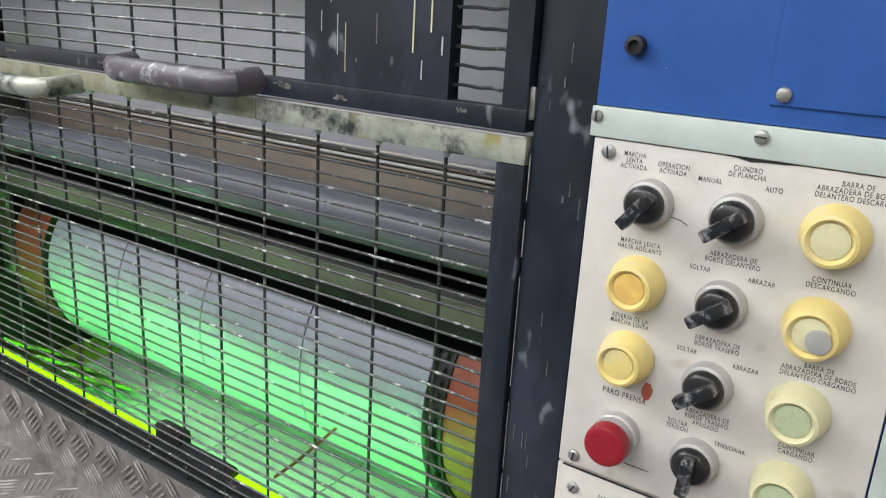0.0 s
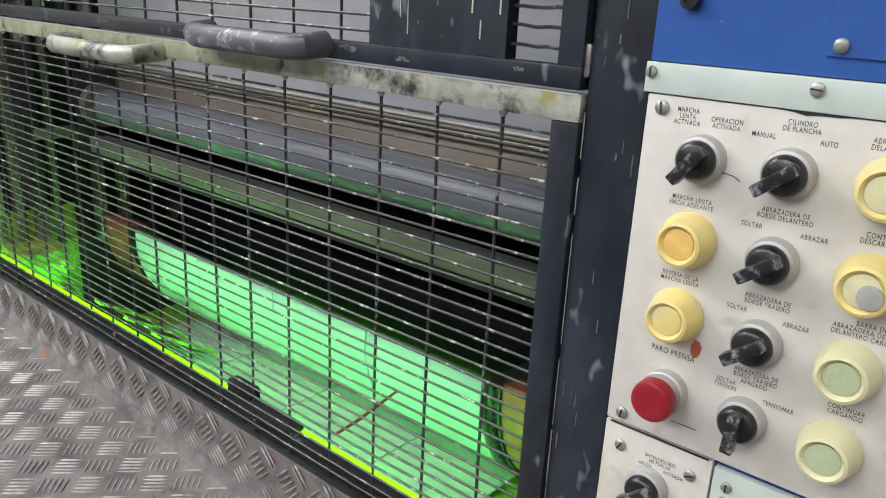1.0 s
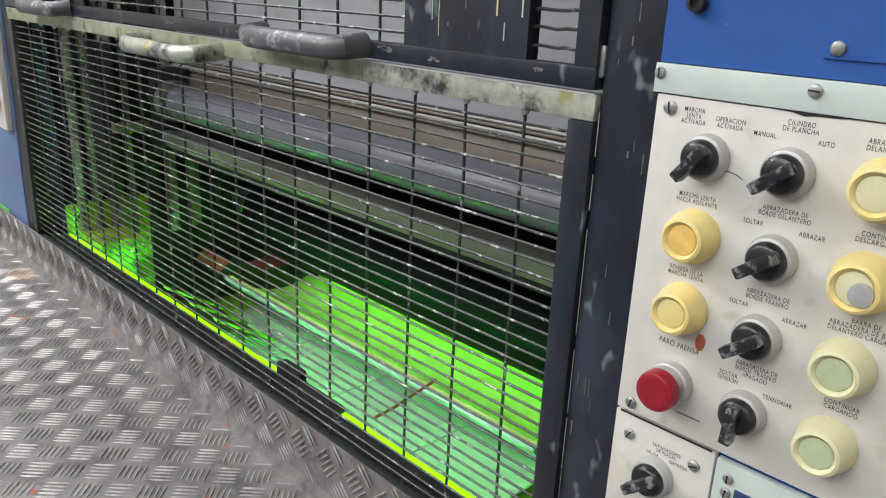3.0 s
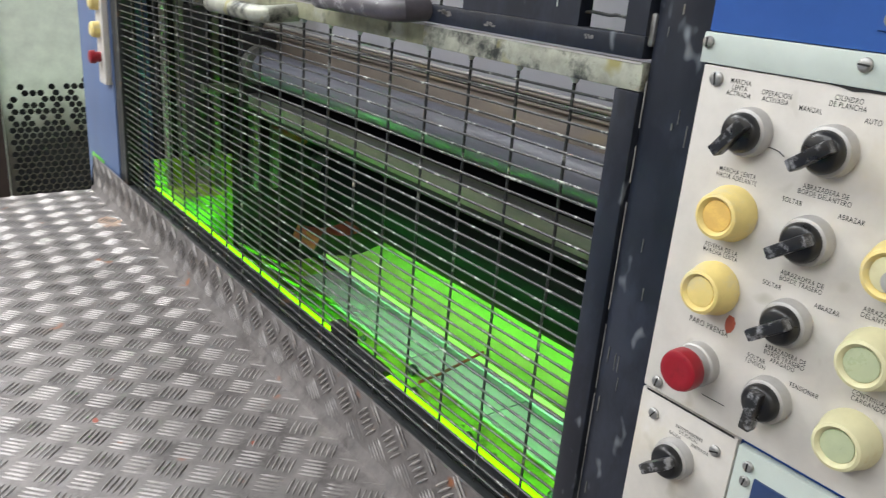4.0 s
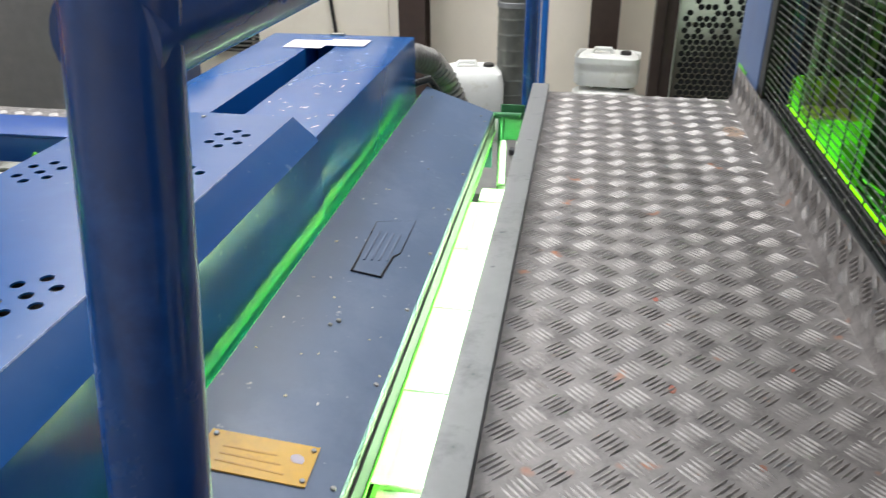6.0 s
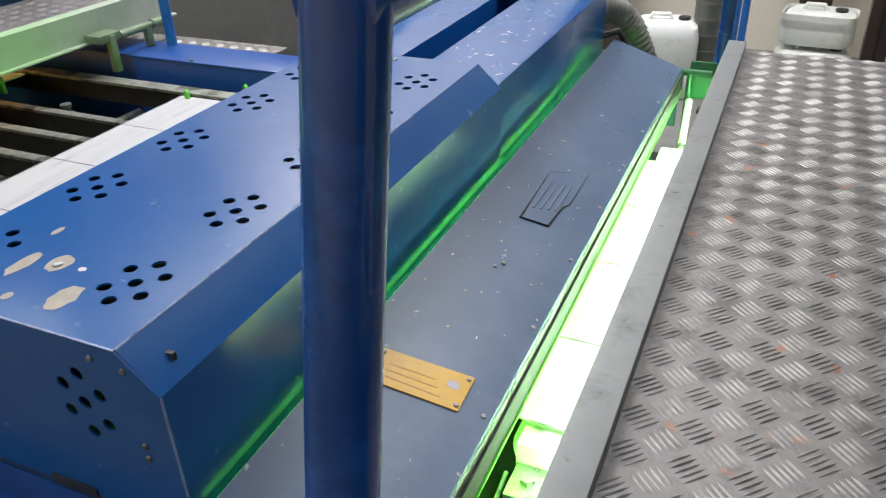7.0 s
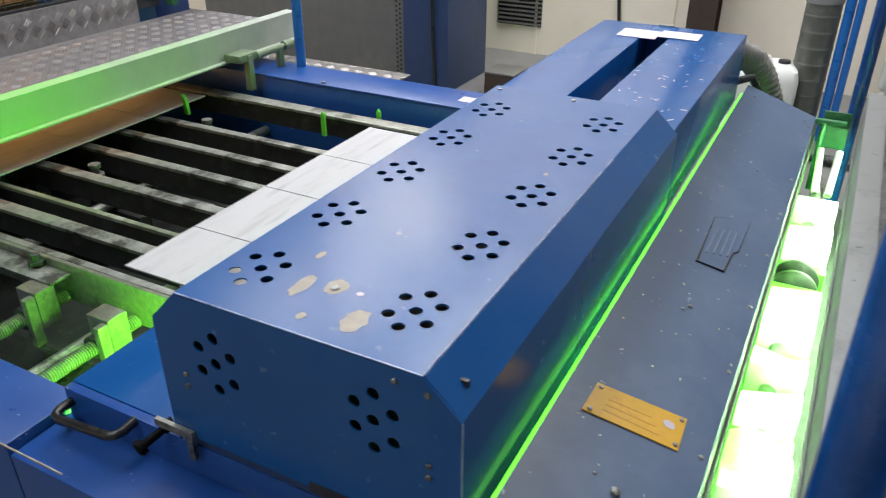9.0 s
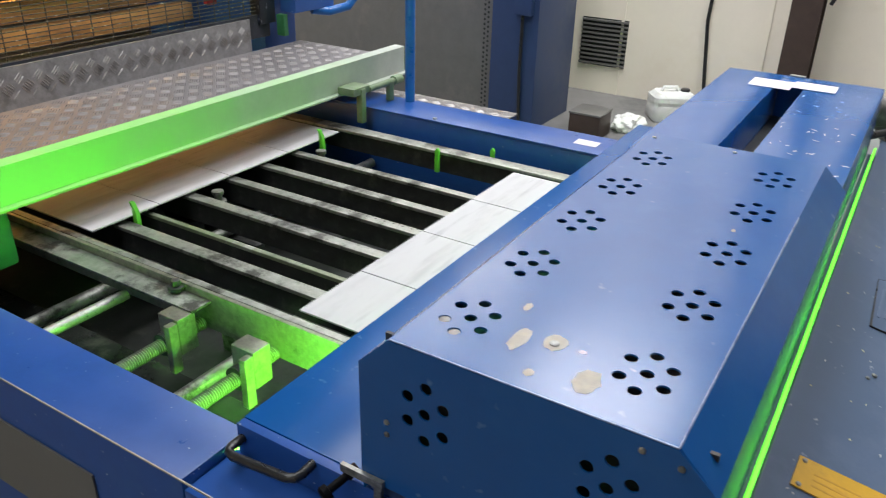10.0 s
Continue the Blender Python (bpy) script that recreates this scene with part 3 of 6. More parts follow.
    for z in (1.262, 1.335, 1.41):
        part("push_button", turned((-0.02, 1.945, z), (-1, 0, 0), ((0, 0.022), (0.018, 0.021), (0.022, 0.016)), 20), YELLOW, p)
    part("latch_notch", boxes((-0.001, 0.0035, 0.0765, 0.0868, 1.445, 1.475), bevel=0.003), STEEL, t, "worn bright latch notch")


def wire(parent, p0, p1, r, seg=8):
    return part("wire", rod(p0, p1, r, seg), WIRE, parent)


def bent_wire(parent, p0, p1, r, rng):
    a, b = Vector(p0), Vector(p1)
    pts = [a.lerp(b, i / 6) + Vector((rng.uniform(-1, 1) * 0.0010, rng.uniform(-1, 1) * 0.0007, rng.uniform(-1, 1) * 0.0010)) for i in range(7)]
    return part("wire", tube(bmesh.new(), pts, r, 6), WIRE, parent)


def mesh_guard():
    t = thing("mesh_guard", (0.01, (YN + YF) / 2, Z0), "black wire mesh guard in an ink-stained steel frame", "guard")
    part("top_bar", boxes((-0.004, 0.012, 0.4305, YF, 1.404, Z1), bevel=0.002), OLIVE_BAR, t, "ink-caked olive top bar")
    part("top_bar", boxes((-0.004, 0.012, YN, 0.430, 1.404, Z1), bevel=0.002), CHIPPED, t, "pale top bar with black paint chips")
    part("rubbed_edge", boxes((-0.0046, -0.0015, YN + 0.002, YF - 0.002, Z1 - 0.0012, Z1 + 0.0008)), BEZEL, t, "rubbed bright edge")
    part("near_bar", boxes((-0.004, 0.012, YN, 0.110, Z0, 1.4035), bevel=0.002), CHARCOAL, t)
    part("far_bar", boxes((-0.004, 0.012, 1.812, YF, Z0, 1.4035), bevel=0.002), GUARD_BAR, t)
    part("foot_bar", boxes((-0.003, 0.013, 0.1105, 1.8115, Z0 - 0.025, Z0), bevel=0.002), GUARD_BAR, t)
    part("foot_bar", boxes((0.022, 0.036, 0.1105, 1.8115, Z0 - 0.035, Z0 - 0.008), bevel=0.002), GUARD_BAR, t)
    rng = random.Random(3)
    pitch_v, y = 0.0860, 0.1735
    while y < 1.80:
        bent_wire(t, (0.0085, y, Z0 - 0.004), (0.0085, y, 1.405), 0.0021, rng)
        part("clip", turned((0.0085, y, 1.4005), (0, 0, 1), ((-0.003, 0.0026), (0, 0.0044), (0.005, 0.0050), (0.008, 0.0030)), 10), TRIM, t, "paint-clogged wire end")
        y += pitch_v
    z = 1.404 - 0.0158
    while z > Z0 + 0.004:
        bent_wire(t, (0.0045, 0.109, z), (0.0045, 1.813, z), 0.0017, rng)
        z -= 0.0158
    h = part("handle", tube(bmesh.new(), [(0.0, 0.785, 1.412), (-0.046, 0.790, 1.407), (-0.056, 0.81, 1.406), (-0.056, 1.01, 1.406), (-0.046, 1.035, 1.407), (0.0, 1.040, 1.412)], 0.014, 14), CHIPPED, t, "white-smeared bow handle")
    return t


def upper_door():
    t = thing("upper_guard_door", (0.01, 0.95, 1.45), "charcoal upper door with wire mesh windows and paint drips", "door")
    rng = random.Random(5)
    zt = 2.45
    part("bottom_rail", boxes((-0.006, 0.012, 0.0815, 1.835, 1.4335, 1.4545), bevel=0.002), CHARCOAL, t)
    part("top_rail", boxes((-0.006, 0.012, 0.0815, 1.835, 2.2, zt), bevel=0.002), CHARCOAL, t)
    part("stile", boxes((-0.006, 0.012, 0.0815, 0.107, 1.4545, 2.2)), CHARCOAL, t)
    part("wide_panel", boxes((-0.006, 0.012, 0.1665, 0.3515, 1.4545, 2.2)), CHARCOAL, t)
    part("far_stile", boxes((-0.006, 0.012, 1.79, 1.835, 1.4545, 2.2)), CHARCOAL, t)
    # ink runs down the wide panel
    for i in range(22):
        y = rng.uniform(0.172, 0.345)
        z = rng.uniform(1.46, 1.62)
        l = rng.uniform(0.004, 0.05)
        part("ink_run", boxes((-0.0068, -0.006, y, y + rng.uniform(0.0006, 0.0016), z, z + l)), (PALE if i % 7 == 0 else TRIM if i % 3 else CAB_GREY), t)
    for spans in ((0.106, 0.168), (0.350, 1.792)):
        z = 1.4545 + 0.014
        while z < 2.2:
            bent_wire(t, (0.004, spans[0], z), (0.004, spans[1], z), 0.0018, rng)
            z += 0.0175
        if spans[0] > 0.2:
            y = spans[0] + 0.062
            while y < spans[1]:
                bent_wire(t, (0.008, y, 1.45), (0.008, y, 2.2), 0.0021, rng)
                y += 0.0860
    for y, z, w, h in ((0.385, 1.445, 0.020, 0.007), (0.300, 1.443, 0.012, 0.004), (0.150, 1.446, 0.008, 0.004), (0.72, 1.444, 0.016, 0.005), (0.95, 1.446, 0.022, 0.005)):
        for k in range(5):
            bm = blob(0, 0, 0, w * rng.uniform(0.1, 0.35), h * rng.uniform(0.15, 0.5), int(y * 900) + k, 0.0004)
            bm.transform(Matrix(((0, 0, -1, -0.0061), (-1, 0, 0, y + w * rng.uniform(-0.6, 0.6)), (0, 1, 0, z + h * rng.uniform(-0.6, 0.6)), (0, 0, 0, 1))))
            part("smear", bm, CAB_GREY, t, "dried grey smear")
    part("handle", tube(bmesh.new(), [(-0.004, 0.425, 1.449), (-0.034, 0.430, 1.446), (-0.040, 0.445, 1.445), (-0.040, 0.635, 1.445), (-0.034, 0.65, 1.446), (-0.004, 0.655, 1.449)], 0.0155, 14), SCUFFED, t, "scuffed black bow handle")
    part("handle", tube(bmesh.new(), [(-0.004, 1.40, 1.449), (-0.034, 1.412, 1.445), (-0.040, 1.435, 1.444), (-0.040, 1.59, 1.444), (-0.034, 1.61, 1.445), (-0.004, 1.622, 1.449)], 0.0155, 14), SCUFFED, t, "scuffed black bow handle")
    b = thing("ink_chamber", (0.25, 0.96, 1.46), "ink-smeared grey plates behind the upper door", "ink chamber")
    part("plate", boxes((0.30, 0.33, 0.11, 1.81, 1.605, 1.70), bevel=0.003), BACKPLATE, b)
    part("plate", boxes((0.36, 0.38, 0.11, 1.81, 1.705, 1.75), bevel=0.003), DARK, b)
    part("plate", boxes((0.30, 0.33, 0.11, 1.81, 1.76, 2.2), bevel=0.003), BACKPLATE, b)


# the printing cylinder
CX, CZ, CR = 0.606, 0.857, 0.256
CY0, CY1 = 0.39, 1.61
TURN_TIME = 1.07


def arc_shell(r0, r1, a0, a1, y0, y1, steps):
    bm = bmesh.new()
    rings = []
    for i in range(steps + 1):
        a = a0 + (a1 - a0) * i / steps
        c, s = math.cos(a), math.sin(a)
        rings.append([bm.verts.new((CX + r * c, y, CZ + r * s)) for r, y in ((r0, y0), (r1, y0), (r1, y1), (r0, y1))])
    for a, b in zip(rings, rings[1:]):
        for k in range(4):
            bm.faces.new((a[k], a[(k + 1) % 4], b[(k + 1) % 4], b[k]))
    bm.faces.new(rings[0]), bm.faces.new(rings[-1][::-1])
    return bm


def printing_cylinder():
    t = thing("printing_cylinder", (CX, (CY0 + CY1) / 2, CZ), "turning steel cylinder half wrapped with a lavender-grey printing plate", "cylinder")
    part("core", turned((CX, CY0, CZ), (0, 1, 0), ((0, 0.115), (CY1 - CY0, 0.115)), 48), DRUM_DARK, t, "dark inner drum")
    part("liner", arc_shell(CR - 0.022, CR - 0.0115, radians(7), radians(178), CY0 + 0.034, CY1 - 0.034, 48), LINER, t, "lime inner shell")
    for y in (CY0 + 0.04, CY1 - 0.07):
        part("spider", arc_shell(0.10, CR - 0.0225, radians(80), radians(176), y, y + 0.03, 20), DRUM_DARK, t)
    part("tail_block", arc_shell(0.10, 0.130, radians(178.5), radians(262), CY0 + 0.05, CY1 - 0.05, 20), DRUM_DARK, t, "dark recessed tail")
    # plate over a little more than half of the girth, in four panels
    ys = [CY0 + 0.03 + i * (CY1 - CY0 - 0.06) / 4 for i in range(5)]
    for i in range(4):
        part("plate", arc_shell(CR - 0.011, CR, radians(5), radians(180), ys[i] + 0.0020, ys[i + 1] - 0.0020, 60), PLATE, t)
    for y0, y1 in ((CY0 + 0.03, CY0 + 0.12), (CY1 - 0.11, CY1 - 0.03)):
        part("tail_clamp", arc_shell(0.16, CR - 0.004, radians(180.5), radians(214), y0, y1, 10), CAB_GREY, t, "worn grey tail clamp")
    for y0, y1 in ((CY0 - 0.10, CY0 - 0.004), (CY1 + 0.004, CY1 + 0.15)):
        part("flange", arc_shell(0.20, CR - 0.008, radians(4), radians(267), y0, y1, 72), RUST, t, "rust-red end flange")
        part("ring", arc_shell(0.18, CR - 0.003, radians(4), radians(182), y1 - 0.002 if y0 < 1 else y0 - 0.006, y1 + 0.003 if y0 < 1 else y0 - 0.001, 60), DARK, t)
    for i in range(32):
        a = radians(7 + i * 5.5)
        c, q = math.cos(a), math.sin(a)
        part("bolt", turned((CX + (CR - 0.014) * c, CY0 + 0.014, CZ + (CR - 0.014) * q), (c, 0, q), ((0, 0.006), (0.012, 0.006)), 8), DARK, t)
    part("end_band", arc_shell(0.12, CR - 0.014, radians(5), radians(180), CY0 + 0.003, CY0 + 0.030, 48), DARK, t, "dark bolt band")
    # Unseen fill tube added behind the core so the shell's inside looks lit.
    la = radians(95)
    part("drum_fill_tube", rod((CX + 0.135 * math.cos(la), CY0 + 0.05, CZ + 0.135 * math.sin(la)), (CX + 0.135 * math.cos(la), CY1 - 0.05, CZ + 0.135 * math.sin(la)), 0.008, 12), DRUM_FILL, t, "unseen lime fill tube added within the drum")
    part("shaft", turned((CX, 0.10, CZ), (0, 1, 0), ((0, 0.045), (1.72, 0.045)), 24), DULL_STEEL, t)
    return t


def press_inside():
    r = thing("ink_roller", (0.33, 1.0, 1.2), "blue-black shiny ink roller above the cylinder", "roller")
    part("sleeve", turned((0.33, 0.16, 1.203), (0, 1, 0), ((0, 0.038), (0.004, 0.042), (1.46, 0.042), (1.464, 0.038)), 48), ROLLER, r)
    part("journal", turned((0.33, 0.10, 1.203), (0, 1, 0), ((0, 0.02), (1.72, 0.02)), 20), DULL_STEEL, r)
    b = thing("doctor_bar", (0.34, 1.0, 1.04), "olive ink-stained steel bar under the roller", "bar")
    part("bar", boxes((0.295, 0.345, 0.10, 1.75, 1.084, 1.121), bevel=0.004), OLIVE, b)
    part("bright_edge", boxes((0.296, 0.318, 0.10, 1.75, 1.1212, 1.1245)), STEEL, b, "bright scraped top edge")
    part("ledge", boxes((0.316, 0.350, 0.10, 1.75, 1.058, 1.0835), bevel=0.003), DARK, b)
    # Added light stop between the bright plate and the roller's underside.
    part("baffle", prism([(0.346, 1.090), (0.350, 1.088), (0.470, 1.150), (0.466, 1.154)], 0.10, 1.75), DRUM_DARK, b, "black sheet added to keep green light off the roller")
    p = thing("ink_duct", (0.45, 1.0, 1.2), "grey ink-smeared duct plates over the roller", "duct")
    part("face_plate", prism([(0.372, 1.215), (0.382, 1.215), (0.402, 1.276), (0.392, 1.276)], 0.14, 1.78), BROWN_INK, p, "brown ink-caked face plate")
    part("upper_plate", boxes((0.404, 0.416, 0.14, 1.78, 1.300, 1.60), bevel=0.003), DUCT_GREY, p, "lavender-grey upper plate")
    for x, z, m in ((0.386, 1.280, BROWN_INK), (0.390, 1.288, BEZEL), (0.394, 1.296, BROWN_INK), (0.398, 1.303, BEZEL)):
        part("rib", rod((x, 0.14, z), (x, 1.78, z), 0.0036, 10), m, p, "thin ink-caked rib")
    # roller carriage at the far end
    c = thing("roller_bracket", (0.32, 1.72, 1.1), "dark greasy cast bracket holding the roller end", "bracket")
    part("arm", boxes((0.28, 0.38, 1.665, 1.70, 1.06, 1.29), bevel=0.006), DARK, c)
    part("bearing", turned((0.33, 1.635, 1.203), (0, 1, 0), ((0, 0.055), (0.03, 0.055), (0.04, 0.04)), 24), DULL_STEEL, c)
    part("stay", boxes((0.18, 0.28, 1.70, 1.73, 1.12, 1.145), bevel=0.003), OLIVE, c)
    part("stay", boxes((0.16, 0.20, 1.72, 1.80, 0.95, 1.35), bevel=0.004), DARK, c)
    # tray, lamp and litter under the cylinder
    y0, y1 = 0.12, 1.80
    t = thing("ink_tray", (0.15, 0.96, 0.53), "lime-inked machine bed under the cylinder", "tray")
    part("front_bed", boxes((0.066, 0.585, y0, y1, 0.528, 0.540), bevel=0.002), TRAY, t)
    part("rear_bed", boxes((0.635, 0.895, y0, y1, 0.528, 0.540), bevel=0.002), TRAY, t)
    part("stripper_bar", boxes((0.592, 0.622, y0, y1, 0.566, 0.576), bevel=0.003), DARK, t, "dark greasy stripper bar")
    part("back_wall", prism([(0.062, 0.541), (0.066, 0.541), (0.066, 0.80), (0.062, 0.80)], y0, y1), TRAY, t)
    part("end_wall", boxes((0.07, 0.30, y1 + 0.002, y1 + 0.006, 0.60, 0.92)), TRAY, t, "lime-inked end wall")
    part("side_box", boxes((0.10, 0.22, 1.66, 1.795, 0.775, 0.842), bevel=0.004), TRAY, t)
    part("side_post", boxes((0.12, 0.20, 1.70, 1.79, 0.541, 0.775)), TRAY, t)
    part("lip", boxes((0.042, 0.060, y0, y1, 0.80, 0.846), bevel=0.003), GUARD_BAR, t, "dark crusted lip")
    part("cross_plate", prism([(0.26, 0.655), (0.42, 0.575), (0.421, 0.579), (0.261, 0.659)], 1.36, 1.70), TRAY_DARK, t, "loose green-stained plate")
    part("cross_plate", prism([(0.22, 0.665), (0.33, 0.590), (0.331, 0.594), (0.221, 0.669)], 0.88, 1.00), TRAY_DARK, t, "small green-stained plate")
    for y, w in ((1.30, 0.03), (1.44, 0.02), (1.58, 0.03)):
        part("finger", prism([(0.24, 0.70), (0.40, 0.60), (0.401, 0.608), (0.241, 0.708)], y, y + w), TRAY, t, "lime stripper finger")
    part("clamp", boxes((0.055, 0.078, 0.68, 0.745, 0.842, 0.872), bevel=0.005), DARK, t, "black clamp on the lip")
    part("clamp", boxes((0.052, 0.072, 0.56, 0.68, 0.835, 0.857), bevel=0.007), GUARD_BAR, t, "crusted black clamp arm")
    part("wire", tube(bmesh.new(), [(0.085, 0.50, 0.858), (0.13, 0.50, 0.862), (0.22, 0.50, 0.880)], 0.0026, 8), RUST, t, "thin rusty wire")
    l = thing("lamp_strip", (0.09, 0.96, 0.84), "glowing yellow-green lamp strip along the tray", "lamp")
    part("diffuser", boxes((0.0605, 0.072, 0.14, 1.78, 0.834, 0.845), bevel=0.003), GREEN_GLOW_SOFT, l)
    k = thing("lamp_tube", (0.092, 0.96, 0.705), "glowing green tube behind the lip, beside the cylinder", "lamp")
    part("glass", rod((0.092, 0.16, 0.705), (0.092, 1.77, 0.705), 0.010, 16), GREEN_GLOW, k)
    # Unseen shade, added so the green light ends at the cylinder's middle.
    part("shade", prism([(0.067, 0.784), (0.155, 0.745), (0.155, 0.748), (0.067, 0.788)], 0.14, 1.50), TRAY, k, "lime-inked shade added to cut the tube light")
    k = thing("lamp_tube", (0.87, 0.96, 0.64), "glowing lime tube behind the cylinder", "lamp")
    part("glass", rod((0.870, 0.16, 0.645), (0.870, 1.77, 0.645), 0.010, 16), REAR_GLOW, k)


# ---- control panel ----


def lettering(parent, text, u, v, size, w=0.0046):
    cu = bpy.data.curves.new("lettering", "FONT")
    cu.body, cu.size, cu.align_x, cu.align_y, cu.space_line, cu.space_character = text, size, "CENTER", "CENTER", 0.86, 1.16
    cu.offset = 0.00004
    cu.materials.append(INK)
    ob = new("lettering", cu)
    ob.parent = parent
    m = Matrix(((0, 0, -1, -w), (-1, 0, 0, -u), (0, 1, 0, v), (0, 0, 0, 1)))
    ob.matrix_basis = Matrix.Translation(-world_of(parent)) @ m @ Matrix.Diagonal((0.74, 1.04, 1, 1))
    return ob


def rotary_knob(parent, u, v, tilt, w=0.0045):
    b = part("selector", turned(on_panel(u, v, w), (-1, 0, 0), ((0, 0.0205), (0.006, 0.0205), (0.0075, 0.0195), (0.011, 0.019), (0.012, 0.0175)), 32), BEZEL, parent, "grey metal selector bezel")
    k = part("knob", turned(on_panel(u, v, w + 0.0122), (-1, 0, 0), ((0, 0.0165), (0.004, 0.0165), (0.007, 0.0145), (0.0085, 0.0125)), 32), BLACK, b, "black selector knob")
    bm = box(bmesh.new(), -0.0052, 0.0052, -0.0225, 0.0135, 0.0085, 0.0215, 0.0022)
    bm.transform(Matrix(((0, 0, -1, -w - 0.0085), (-1, 0, 0, -u), (0, 1, 0, v), (0, 0, 0, 1))) @ pose(0, 0, 0, 0, 0, tilt))
    part("pointer", bm, BLACK_WORN, b)


def boot_button(parent, u, v, boot, face, w=0.0045, torn=False):
    b = part("push_button", turned(on_panel(u, v, w), (-1, 0, 0), ((0, 0.024), (0.004, 0.0245), (0.010, 0.0225), (0.021, 0.0205), (0.0245, 0.019), (0.0255, 0.0165), (0.0235, 0.0145), (0.0215, 0.0135)), 36), boot, parent)
    part("button_face", turned(on_panel(u, v, w + 0.0213), (-1, 0, 0), ((0, 0.0134), (0.0012, 0.0132), (0.0018, 0.009)), 28), face, b)
    if torn:
        part("bare_contact", turned(on_panel(u + 0.006, v - 0.003, w + 0.0232), (-1, 0, 0), ((0, 0.0095), (0.003, 0.009), (0.0035, 0.004)), 20), BEZEL, b, "bare steel plunger showing through the torn boot")


def emergency_button(parent, u, v, w=0.0045):
    b = part("stop_button", turned(on_panel(u, v, w), (-1, 0, 0), ((0, 0.0205), (0.010, 0.0205), (0.0115, 0.019), (0.012, 0.013), (0.021, 0.013)), 32), BEZEL, parent, "grey metal stop-button collar")
    part("mushroom", turned(on_panel(u, v, w + 0.0195), (-1, 0, 0), ((0, 0.017), (0.002, 0.0195), (0.010, 0.0195), (0.014, 0.0182), (0.0155, 0.015), (0.0150, 0.011), (0.0148, 0.002)), 36), RED, b, "red mushroom head")


